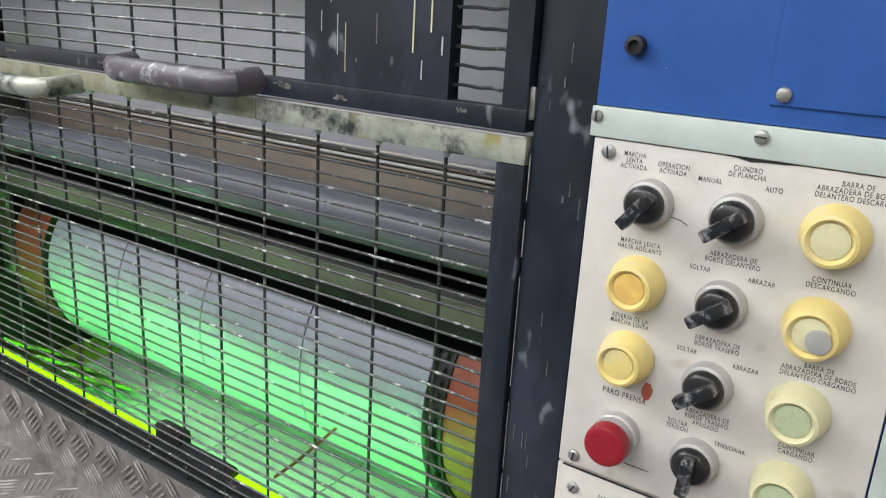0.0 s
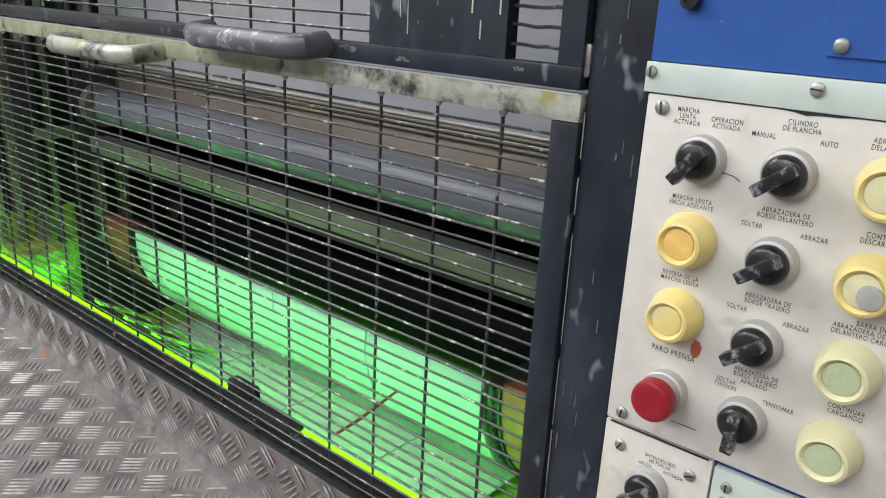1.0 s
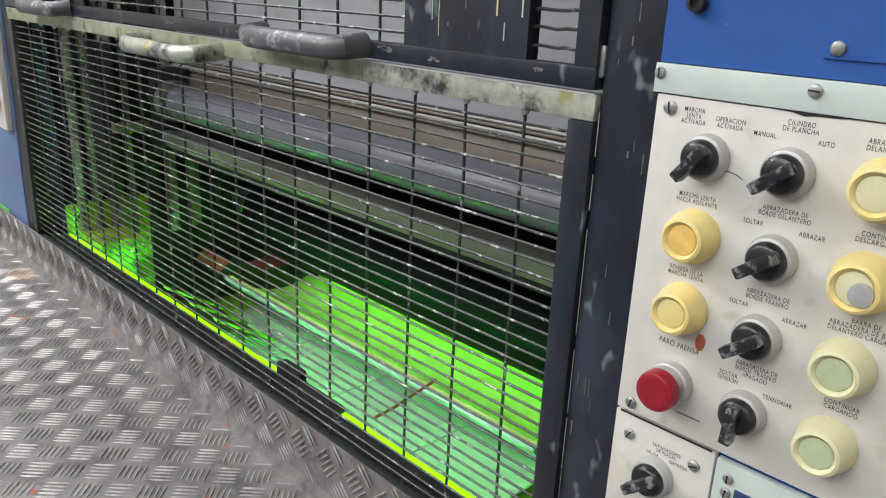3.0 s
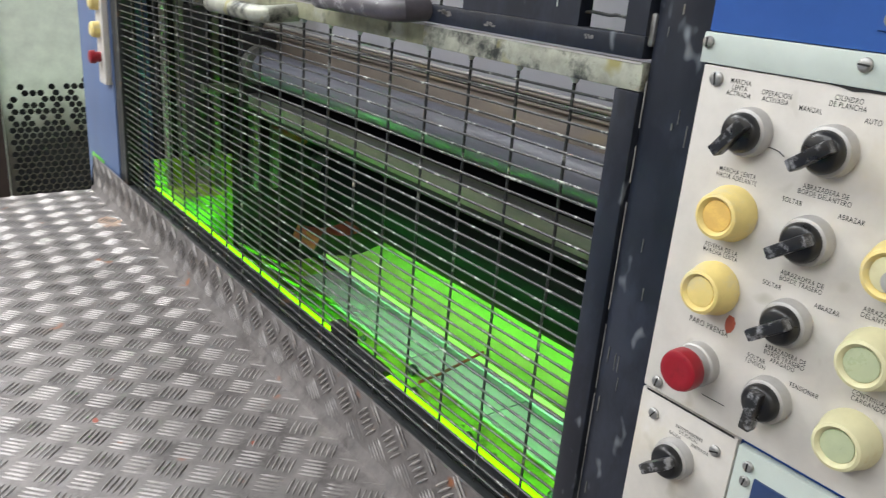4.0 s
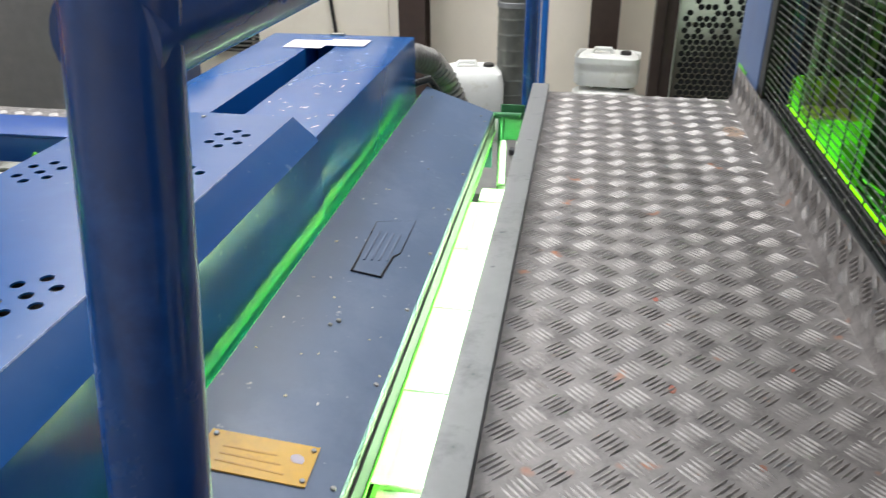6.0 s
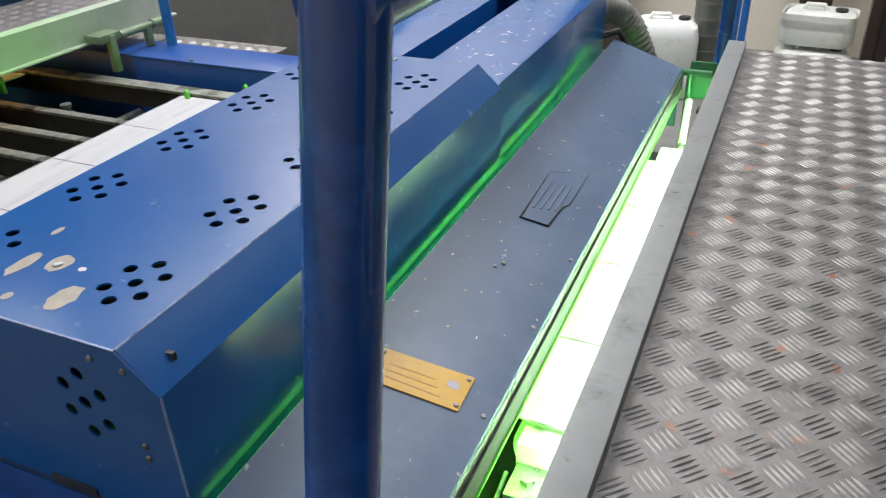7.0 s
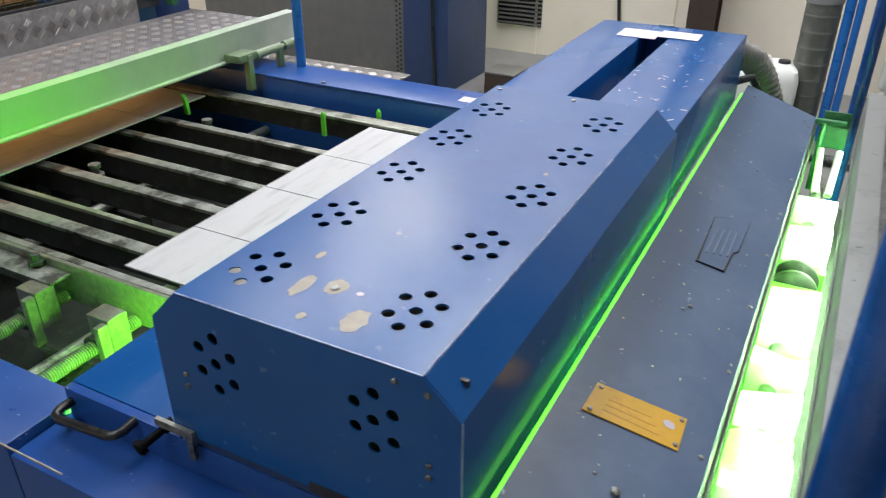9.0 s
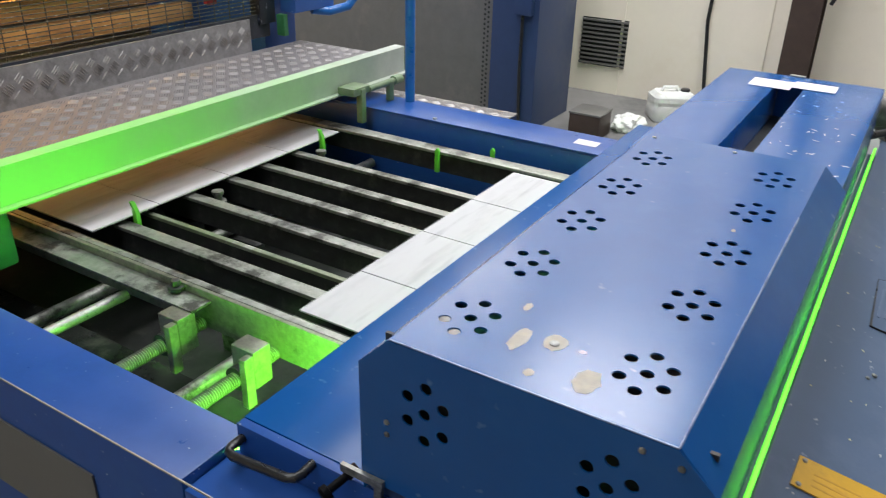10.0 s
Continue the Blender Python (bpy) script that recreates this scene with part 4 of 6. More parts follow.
def control_panel():
    t = thing("control_panel", (0, -0.11, 1.0), "cream control panel with black selectors and yellow buttons", "control panel")
    part("faceplate", boxes((-0.0045, 0.0035, -0.237, 0.0155, 1.129, 1.4395), bevel=0.0015), CREAM, t)
    part("edge_strip", boxes((-0.004, 0.0035, -0.30, -0.2385, 1.129, 1.4395), bevel=0.001), TRIM, t, "pale green-grey edge strip")
    part("trim_strip", boxes((-0.0062, 0.0035, -0.62, 0.0195, 1.4405, 1.4655), bevel=0.001), TRIM, t, "pale green-grey screwed trim strip")
    part("lower_plate", boxes((-0.0045, 0.0035, -0.0915, 0.0155, 0.90, 1.1265), bevel=0.0015), CREAM, t)
    part("side_plate", boxes((-0.0050, 0.0035, -0.40, -0.0935, 0.90, 1.1230), bevel=0.0015), TRIM, t, "pale green-grey lower plate")
    part("display", boxes((-0.0075, -0.0050, -0.32, -0.115, 0.93, 1.101), bevel=0.001), CAB_BLUE, t, "dark blue inset display plate")
    for u, v, w, r in ((-0.014, 1.4575, 0.0062, 0.0050), (0.118, 1.4570, 0.0062, 0.0055), (0.25, 1.4570, 0.0062, 0.0055), (-0.001, 1.4290, 0.0045, 0.0062), (0.0, 1.139, 0.0045, 0.0058), (0.003, 1.105, 0.0045, 0.0058), (0.0735, 1.104, 0.0045, 0.0056), (0.107, 1.108, 0.005, 0.005), (0.107, 1.093, 0.005, 0.005)):
        s = part("screw", screw_head(on_panel(u, v, w), (-1, 0, 0), r), STEEL, t)
        bm = box(bmesh.new(), -r * 0.8, r * 0.8, -0.0007, 0.0007, 0.0030, 0.0038)
        bm.transform(Matrix(((0, 0, -1, -w), (-1, 0, 0, -u), (0, 1, 0, v), (0, 0, 0, 1))) @ pose(0, 0, 0, 0, 0, (u * 2000 + v * 700) % 180))
        part("slot", bm, INK, s)
    c = (0.0395, 0.1095, 0.185)
    z = (1.392, 1.3225, 1.2535, 1.180)
    rotary_knob(t, c[0], z[0], -38)
    rotary_knob(t, c[1], z[0], -52)
    rotary_knob(t, c[1], z[1] - 0.002, -54)
    rotary_knob(t, c[1], z[2] - 0.004, -52)
    rotary_knob(t, c[1], z[3] - 0.002, -4)
    rotary_knob(t, 0.036, 1.074, -50)
    boot_button(t, 0.0390, 1.3220, YELLOW, ORANGE)
    boot_button(t, 0.0385, 1.2530, YELLOW, YELLOW)
    boot_button(t, 0.1800, 1.3930, YELLOW, PALE)
    boot_button(t, 0.1800, 1.3210, YELLOW, PALE, torn=True)
    boot_button(t, 0.1795, 1.2500, PALE, PALE_GREEN)
    boot_button(t, 0.1795, 1.1800, PALE, PALE_GREEN)
    emergency_button(t, 0.0395, 1.1785)
    s = 0.0056
    for text, u, v, size in (
        ("MARCHA\nLENTA\nACTIVADA", 0.022, 1.4245, s), ("OPERACION\nACTIVADA", 0.055, 1.4225, s),
        ("CILINDRO\nDE PLANCHA", 0.112, 1.4285, s), ("MANUAL", 0.085, 1.4185, s), ("AUTO", 0.133, 1.4185, s),
        ("BARRA DE\nABRAZADERA DE BORDE\nDELANTERO DESCARGAR", 0.188, 1.426, s),
        ("MARCHA LENTA\nHACIA ADELANTE", 0.036, 1.354, s), ("ABRAZADERA DE\nBORDE DELANTERO", 0.112, 1.3585, s),
        ("SOLTAR", 0.088, 1.3465, s), ("ABRAZAR", 0.136, 1.3455, s), ("CONTINUAR\nDESCARGANDO", 0.184, 1.355, s),
        ("REVERSA DE LA\nMARCHA LENTA", 0.036, 1.286, s), ("ABRAZADERA DE\nBORDE TRASERO", 0.111, 1.2855, s),
        ("SOLTAR", 0.088, 1.2745, s), ("ABRAZAR", 0.136, 1.2715, s), ("BARRA DE\nABRAZADERA DE BORDE\nDELANTERO CARGANDO", 0.188, 1.2835, s),
        ("PARO PRENSA", 0.040, 1.2155, 0.0076), ("ABRAZADERA DE\nBORDE TRASERO\nAPAGADO", 0.113, 1.2165, s),
        ("SOLTAR\nTENSION", 0.090, 1.2045, s), ("TENSIONAR", 0.135, 1.199, s), ("CONTINUAR\nCARGANDO", 0.184, 1.2145, s),
        ("ENTINTADORES\nDE PLACAS", 0.044, 1.1035, 0.0050), ("SALIDA", 0.030, 1.0955, 0.0050), ("ENTRADA", 0.058, 1.0955, 0.0050),
    ):
        lettering(t, text, u, v, size)
    # paint cracks and a rubbed stain
    bm = bmesh.new()
    front = [bm.verts.new((-0.0050, -u, v)) for u, v in ((0.090, 1.4402), (0.104, 1.4388), (0.113, 1.4370), (0.121, 1.4380), (0.138, 1.4386), (0.152, 1.4402))]
    back = [bm.verts.new((p.co.x + 0.0008, p.co.y, p.co.z)) for p in front]
    bm.faces.new(front), bm.faces.new(back[::-1])
    for i in range(6):
        bm.faces.new((front[i], front[(i + 1) % 6], back[(i + 1) % 6], back[i]))
    part("crack", bm, INK, t, "dark chipped edge under the strip")
    part("crack", tube(bmesh.new(), [on_panel(0.052, 1.3815, 0.0046), on_panel(0.060, 1.3835, 0.0046), on_panel(0.068, 1.382, 0.0046), on_panel(0.073, 1.379, 0.0046)], 0.0004, 6), INK, t, "hairline crack")
    part("crack", boxes((-0.0050, -0.0044, -0.088, 0.010, 1.1255, 1.1275)), INK, t, "dark joint between plates")
    part("crack", boxes((-0.0050, -0.0044, -0.072, -0.048, 1.1500, 1.1506)), INK, t)
    bm = blob(0, 0, 0, 0.005, 0.009, 8, 0.0004)
    bm.transform(Matrix(((0, 0, -1, -0.0046), (-1, 0, 0, -0.060), (0, 1, 0, 1.226), (0, 0, 0, 1))))
    part("rust_stain", bm, RUST, t, "small orange rust stain")


# ---- walkway ----


def walkway():
    t = thing("walkway", (-0.31, 1.0, FLOOR), "aluminium tread-plate walkway with grey kerb between machines", "walkway")
    y0, y1 = -0.12, 2.147
    part("deck_plate", boxes((-0.6085, -0.0305, y0 + 0.001, y1 - 0.001, DECK - 0.006, DECK)), ALU, t, "worn aluminium tread plate")
    tagged(part("tread_pattern", tread(bmesh.new(), lambda u, v, h: Vector((u, v, DECK + h)), -0.604, -0.026, y0, y1, su=-0.471, sv=0.583), ALU_LUG, t, "raised five-bar lugs", smooth=False), kind="stuff")
    bm = prism([(-0.031, DECK + 0.0003), (-0.0225, DECK + 0.0010), (-0.0195, DECK + 0.0040), (-0.0185, DECK + 0.0090), (-0.014, 0.858), (-0.010, 0.858), (-0.012, DECK + 0.028), (-0.026, DECK + 0.006), (-0.029, DECK - 0.006), (-0.030, DECK - 0.006)], 0.09, y1)
    part("upstand", bm, ALU, t, "bent-up tread-plate upstand")
    tagged(part("upstand_pattern", tread(bmesh.new(), lambda u, v, h: Vector((-0.0172 - h, v, u)), 0.757, 0.862, 0.09, y1), ALU_LUG, t, smooth=False), kind="stuff")
    part("kerb", boxes((-0.662, -0.607, y0, y1, 0.60, 0.780), bevel=0.003), GALV, t, "grey painted kerb beam")
    for y in (0.05, 1.05, 2.05):
        part("bearer", boxes((-0.60, -0.04, y - 0.03, y + 0.03, 0.66, DECK - 0.006)), GALV, t)
    for i, (x, y, rx, ry) in enumerate(((-0.062, 1.80, 0.030, 0.055), (-0.339, 0.542, 0.006, 0.010), (-0.237, 0.390, 0.005, 0.007), (-0.346, 0.808, 0.005, 0.008), (-0.150, 0.62, 0.004, 0.006), (-0.30, 0.20, 0.004, 0.006))):
        part("paint_spot", blob(x, y, DECK, rx, ry, 70 + i, 0.0005), PEACH if i == 0 else RUST, t, "sprayed orange paint spot")
    for x in (-0.60, -0.06):
        for y in (0.02, 2.08):
            part("leg", boxes((x, x + 0.05, y, y + 0.05, FLOOR, 0.66)), GALV, t)


def handrail():
    t = thing("handrail", (-0.69, -0.2, FLOOR), "glossy dark blue tubular handrail beside the walkway", "handrail")
    top = Vector((-0.685, -0.160, 1.404))
    d = Vector((0.0025, 0.057, 0.31)).normalized()
    foot = top - d * ((1.404 - FLOOR) / d.z)
    part("post", rod(foot, top + d * 0.075, 0.0225, 32), BLUE_TUBE, t)
    part("top_rail", tube(bmesh.new(), [top + Vector((0, -0.012, 0.0)), (top.x, 1.0, 1.404), (top.x, 2.30, 1.404)], 0.0225, 28), BLUE_TUBE, t)
    part("far_post", rod((top.x, 2.28, FLOOR), (top.x, 2.28, 1.404), 0.0225, 20), BLUE_TUBE, t)
    part("foot_plate", boxes((foot.x - 0.06, foot.x + 0.06, foot.y - 0.06, foot.y + 0.06, FLOOR, FLOOR + 0.01)), BLUE_TUBE, t)


# ---- sloped cover and hoods ----
SY0, SY1 = -0.03, 2.19


def slope_z(x):
    return 0.660 + (x + 0.80) / (-1.055 + 0.80) * (0.748 - 0.660)


def on_slope(x, y, h):
    n = Vector((0.3426, 0, 0.9395))
    return Vector((x, y, slope_z(x))) + n * h


def sloped_cover():
    t = thing("sloped_cover", (-0.93, 1.0, 0.6), "slate blue sloped sheet-metal cover flecked with paint", "machine cover")
    part("sheet", prism([(-1.036, slope_z(-1.036)), (-0.80, 0.660), (-0.797, 0.654), (-0.803, 0.650), (-1.036, slope_z(-1.036) - 0.005)], SY0, SY1), SLATE, t)
    part("slit_channel", boxes((-1.064, -1.015, SY0, SY1, 0.676, 0.684)), SLATE, t, "channel under the slit")
    part("edge_rail", boxes((-0.812, -0.804, SY0, SY1, 0.628, 0.648), bevel=0.002), LIME, t, "lime-tinted edge rail")
    part("edge_rail", boxes((-0.8035, -0.796, SY0, SY1, 0.634, 0.6525), bevel=0.002), DULL_STEEL, t, "thin steel edge rail")
    part("skirt", boxes((-0.7955, -0.790, SY0, SY1, 0.585, 0.640), bevel=0.0015), DARK, t, "dark grey skirt")
    part("skirt_bead", boxes((-0.7895, -0.7865, SY0, SY1, 0.588, 0.594)), LIME, t, "lime bead")
    for i in range(9):
        y = 0.1 + i * 0.245
        part("screw", screw_head(on_slope(-0.812, y, 0.0), (0.34, 0, 0.94), 0.0045), STEEL, t)
    # raised outline of a removed fitting
    m = [(-0.946, 1.13), (-0.870, 1.202), (-0.870, 1.03), (-0.880, 1.008), (-0.884, 0.911), (-0.940, 0.895)]
    part("fitting_outline", tube(bmesh.new(), [on_slope(x, y, 0.0012) for x, y in (*m, m[0])], [0.0010, 0.0007, 0.0014, 0.0022, 0.0032, 0.0030, 0.0009], 8), BLACK, t, "black raised outline")
    bm = bmesh.new()
    lo = [bm.verts.new(on_slope(x, y, 0.0005)) for x, y in m]
    hi = [bm.verts.new(on_slope(x, y, 0.0018)) for x, y in m]
    bm.faces.new(hi)
    for i in range(len(m)):
        bm.faces.new((lo[i], lo[(i + 1) % len(m)], hi[(i + 1) % len(m)], hi[i]))
    part("fitting_pad", bm, SLATE, t)
    for i in range(4):
        x = -0.932 + 0.014 * i
        part("embossed_bar", boxes((x, x + 0.005, 0.95 + 0.01 * i, 1.09 + 0.006 * i, slope_z(x) - 0.001, slope_z(x) + 0.0028)), SLATE, t)
    rng = random.Random(14)
    for i in range(34):
        x, y = rng.uniform(-1.02, -0.81), rng.uniform(0.0, 1.4)
        bm = stroke(0, 0, 0, rng.uniform(0.003, 0.009), rng.uniform(0.002, 0.0045), rng.uniform(0, 3.1))
        bm.transform(Matrix.Translation(on_slope(x, y, 0.0003)) @ pose(0, 0, 0, 0, 20, 0))
        part("paint_fleck", bm, BACKPLATE if i % 3 else PALE, t)
    for x, y, r in ((-0.905, 0.178, 0.008), (-0.925, 0.70, 0.004), (-0.915, 0.72, 0.005), (-0.94, 0.19, 0.003), (-0.90, 1.52, 0.003), (-0.83, 2.1, 0.0035), (-1.0, 2.1, 0.0035)):
        part("bolt", turned(on_slope(x, y, -0.001), (0.34, 0, 0.94), ((0, r), (r * 0.9, r), (r * 1.1, r * 0.6)), 6), DULL_STEEL, t)
    part("far_end", boxes((-1.05, -0.80, SY1 + 0.001, SY1 + 0.004, 0.45, 0.66)), SLATE, t)
    part("near_end", prism([(-1.052, 0.738), (-0.805, 0.640), (-0.805, 0.45), (-1.052, 0.45)], SY0 - 0.004, SY0 - 0.001), SLATE, t)
    # amber plate
    s = thing("warning_plate", (-0.92, 0.34, 0.72), "amber rectangular plate screwed on the sloped cover", "plate")
    c = [(-0.995, 0.368), (-0.850, 0.407), (-0.847, 0.327), (-0.997, 0.292)]
    bm = bmesh.new()
    lo = [bm.verts.new(on_slope(x, y, 0.0005)) for x, y in c]
    hi = [bm.verts.new(on_slope(x, y, 0.003)) for x, y in c]
    bm.faces.new(hi), bm.faces.new(lo[::-1])
    for i in range(4):
        bm.faces.new((lo[i], lo[(i + 1) % 4], hi[(i + 1) % 4], hi[i]))
    part("plate", bm, SIGN, s)
    for x, y in ((-0.987, 0.361), (-0.857, 0.396), (-0.854, 0.335), (-0.987, 0.301)):
        part("screw", screw_head(on_slope(x, y, 0.003), (0.34, 0, 0.94), 0.004), STEEL, s)
    for k in range(3):
        y = 0.350 - k * 0.014
        bm = bmesh.new()
        a = [bm.verts.new(on_slope(x, yy, 0.0034)) for x, yy in ((-0.970, y - 0.004), (-0.90 + 0.01 * k, y + 0.014), (-0.90 + 0.01 * k, y + 0.011), (-0.970, y - 0.007))]
        b = [bm.verts.new(v.co - Vector((0, 0, 0.0006))) for v in a]
        bm.faces.new(a), bm.faces.new(b[::-1])
        for i in range(4):
            bm.faces.new((a[i], b[i], b[(i + 1) % 4], a[(i + 1) % 4]))
        part("text_bar", bm, GOLD_INK, s)
    bm = blob(0, 0, 0, 0.011, 0.009, 41, 0.0004)
    bm.transform(Matrix.Translation(on_slope(-0.872, 0.370, 0.0032)) @ pose(0, 0, 0, 0, 20, 0))
    part("worn_spot", bm, PAPER, s, "pale rubbed spot")




def hole_cluster(u, v, r=0.0095):
    pts = ((0, 0), (-0.030, 0.024), (-0.002, 0.046), (-0.030, -0.022), (0.027, 0.024), (-0.002, -0.043), (0.028, -0.021))
    return [(u + a, v + b, r) for a, b in pts]


def dryer_hood():
    y0, y1 = -0.012, 1.09
    xl, xr, zt = -1.510, -1.110, 0.966
    t = thing("dryer_hood", (-1.31, 0.54, 0.66), "worn blue sheet-metal hood with clusters of round vent holes", "hood")
    holes = []
    for i in range(5):
        holes += hole_cluster(-1.187, 0.104 + i * 0.207) + hole_cluster(-1.445, 0.096 + i * 0.204)
    sheet_part("top", holed([(xl, y0), (xr, y0), (xr, y1), (xl, y1)], holes, lambda u, v: Vector((u, v, zt - 0.0015))), BLUE_HOOD, t, 0.003, "polished worn blue top")
    part("right_chamfer", prism([(-1.110, zt), (-1.057, 0.915), (-1.060, 0.913), (-1.113, zt - 0.003)], y0, y1), BLUE_HOOD, t)
    part("right_wall", prism([(-1.057, 0.915), (-1.057, 0.690), (-1.060, 0.690), (-1.060, 0.913)], y0, y1), BLUE_HOOD, t)
    part("left_chamfer", prism([(xl, zt), (-1.564, 0.910), (-1.561, 0.908), (xl + 0.002, zt - 0.003)], y0, y1), BLUE_HOOD, t)
    part("left_wall", prism([(-1.564, 0.910), (-1.564, 0.67), (-1.561, 0.67), (-1.561, 0.908)], y0, y1), BLUE_HOOD, t)
    outline = [(-1.564, 0.694), (-1.057, 0.694), (-1.057, 0.915), (-1.110, zt - 0.002), (xl, zt - 0.002), (-1.564, 0.910)]
    ends = []
    for u, v in ((-1.185, 0.867), (-1.451, 0.862)):
        ends += [(u + a, v + b, 0.0095) for a, b in ((0, 0), (0.002, 0.045), (-0.028, 0.022), (0.030, 0.020), (-0.028, -0.020), (0.030, -0.026), (0.0, -0.046))]
    sheet_part("near_end", holed(outline, ends, lambda u, v: Vector((u, y0 - 0.0015, v))), BLUE_HOOD, t, 0.003)
    sheet_part("far_end", holed(outline, [], lambda u, v: Vector((u, y1 + 0.0015, v))), BLUE_HOOD, t, 0.003)
    # Rubbed edges, with the edge highlight put into their pale colour.
    part("worn_edge", boxes((xl, xr, y0 - 0.0034, y0 - 0.0005, zt - 0.0010, zt + 0.0006), bevel=0.0004), WORN_LIT_BLUE, t, "rubbed pale edge with painted highlight")
    part("worn_edge", boxes((-1.0575, -1.0555, y0 - 0.0034, y0 - 0.0010, 0.75, 0.914)), WORN_LIT_BLUE, t, "rubbed pale edge with painted highlight")
    part("worn_edge", prism([(-1.1112, zt + 0.0006), (-1.1088, zt - 0.0014), (-1.1088, zt - 0.0004), (-1.1102, zt + 0.0009)], y0, 0.75), WORN_LIT_BLUE, t, "rubbed pale edge with painted highlight")
    # Unseen dark sheet added so no green light shows through the holes.
    part("hole_backing", boxes((-1.548, -1.072, 0.030, 0.036, 0.70, 0.94)), DARK, t)
    part("inner_duct", boxes((-1.50, -1.12, 0.05, 1.05, 0.76, 0.80)), DARK, t)
    for x, z in ((-1.103, 0.826), (-1.103, 0.806), (-1.515, 0.822), (-1.515, 0.800), (-1.15, 0.945), (-1.103, 0.94)):
        part("screw", screw_head((x, y0 - 0.003, z), (0, -1, 0), 0.0045), DULL_STEEL, t)
    part("screw", screw_head((-1.316, 0.101, zt), (0, 0, 1), 0.007), STEEL, t)
    for x, y in ((-1.30, 1.06), (-1.49, 1.06)):
        part("screw", screw_head((x, y, zt), (0, 0, 1), 0.005), STEEL, t)
    for i, (x, y, rx, ry) in enumerate(((-1.362, 0.086, 0.012, 0.031), (-1.316, 0.104, 0.018, 0.021), (-1.246, 0.046, 0.018, 0.028), (-1.317, 0.022, 0.007, 0.009), (-1.276, 0.104, 0.006, 0.005), (-1.39, 0.17, 0.006, 0.012), (-1.20, 0.62, 0.004, 0.006))):
        part("bare_patch", blob(x, y, zt - 0.0008, rx, ry, 20 + i), BARE if i != 4 else PAPER, t, "bare grey patch of lost paint")
    # plunger pins in two of the holes at the near end
    for x, y in ((-1.475, 0.074), (-1.446, 0.052)):
        part("plug", turned((x, y, zt - 0.004), (0, 0, 1), ((0, 0.009), (0.003, 0.009), (0.004, 0.006)), 14), CAB_GREY, t)


def low_hood():
    y0, y1 = 1.094, 2.150
    t = thing("low_hood", (-1.33, 1.6, 0.66), "lower blue hood with a dark slot along its top", "hood")
    part("left_cover", boxes((-1.562, -1.375, y0, y1, 0.66, 0.919), bevel=0.004), BLUE_HOOD, t)
    part("right_cover", boxes((-1.289, -1.066, y0, y1, 0.690, 0.919), bevel=0.004), BLUE_HOOD, t)
    part("far_bridge", boxes((-1.3748, -1.2892, 2.045, y1, 0.80, 0.9188), bevel=0.002), BLUE_HOOD, t)
    part("slot_floor", boxes((-1.374, -1.290, y0, y1, 0.66, 0.80)), DARK, t)
    part("end_bracket", boxes((-1.36, -1.31, y1 - 0.012, y1 + 0.01, 0.9185, 0.923)), DULL_STEEL, t)
    rng = random.Random(9)
    for i in range(44):
        x, y = rng.uniform(-1.28, -1.08), rng.uniform(y0 + 0.05, y1 - 0.05)
        part("paint_fleck", stroke(x, y, 0.9186, rng.uniform(0.006, 0.026), rng.uniform(0.0015, 0.0045), rng.uniform(-0.6, 2.2)), JUG, t)
    for i, (x0, x1, dy) in enumerate(((-1.455, -1.325, -0.03), (-1.325, -1.195, 0.01))):
        p = part("paper_sheet", boxes((x0, x1, 1.965 + dy, 2.065 + dy * 0.5, 0.9195 + 0.0008 * i, 0.9205 + 0.0008 * i)), PAPER)
        tagged(p, "white paper sheet lying across the hood slot", "paper", "papers")
    h = thing("flexible_hose", (-1.0, 2.3, 0.8), "ribbed grey flexible exhaust hose behind the low hood", "hose")
    bends = ((-1.16, 2.15, 0.835), (-1.10, 2.27, 0.825), (-1.05, 2.34, 0.79), (-1.01, 2.38, 0.725), (-0.97, 2.40, 0.63), (-0.94, 2.42, 0.50), (-0.93, 2.43, 0.30))
    pts, rs = [], []
    for k in range(6):
        a, b = Vector(bends[k]), Vector(bends[k + 1])
        for q in range(10):
            pts.append(a.lerp(b, q / 10))
            rs.append(0.044 + (0.006 if q % 2 else 0))
    part("hose_wall", tube(bmesh.new(), pts, rs, 20), HOSE, h)
    tagged(part("small_hose", tube(bmesh.new(), [(-1.075, 2.14, 0.76), (-1.03, 2.20, 0.765), (-1.00, 2.23, 0.71), (-0.985, 2.25, 0.55)], 0.014, 12), BLACK), "black rubber hose behind the hood", "hose")
    # lamp in the slit and the lamps over the boards
    k = thing("lamp_tube", (-1.0, 1.0, 0.6), "glowing green lamp tube under the sloped cover", "lamp")
    part("glass", rod((-1.0455, 0.02, 0.722), (-1.0455, 2.13, 0.722), 0.004, 12), SLIT_GLOW, k)
    k = thing("lamp_tube", (-0.63, 1.0, 0.6), "glowing pale green lamp tube under the walkway kerb", "lamp")
    part("glass", rod((-0.630, 0.30, 0.588), (-0.630, 2.08, 0.588), 0.008, 12), WHITE_GREEN_GLOW, k)
    part("shade", boxes((-0.660, -0.610, 0.28, 2.10, 0.5975, 0.5995)), GALV, k, "grey metal lamp shade")
    # Flap added only to block light that would climb the hood wall.
    part("flap", boxes((-0.6665, -0.6635, 0.28, 2.10, 0.601, 0.640)), GALV, k, "grey flap added to keep the lamp off the hood wall")
    k = thing("lamp_tube", (-0.83, 1.0, 0.6), "glowing lime lamp tube under the sloped cover's lower edge", "lamp")
    part("glass", rod((-0.835, 0.30, 0.632), (-0.835, 2.05, 0.632), 0.006, 12), LIME_STRONG, k)


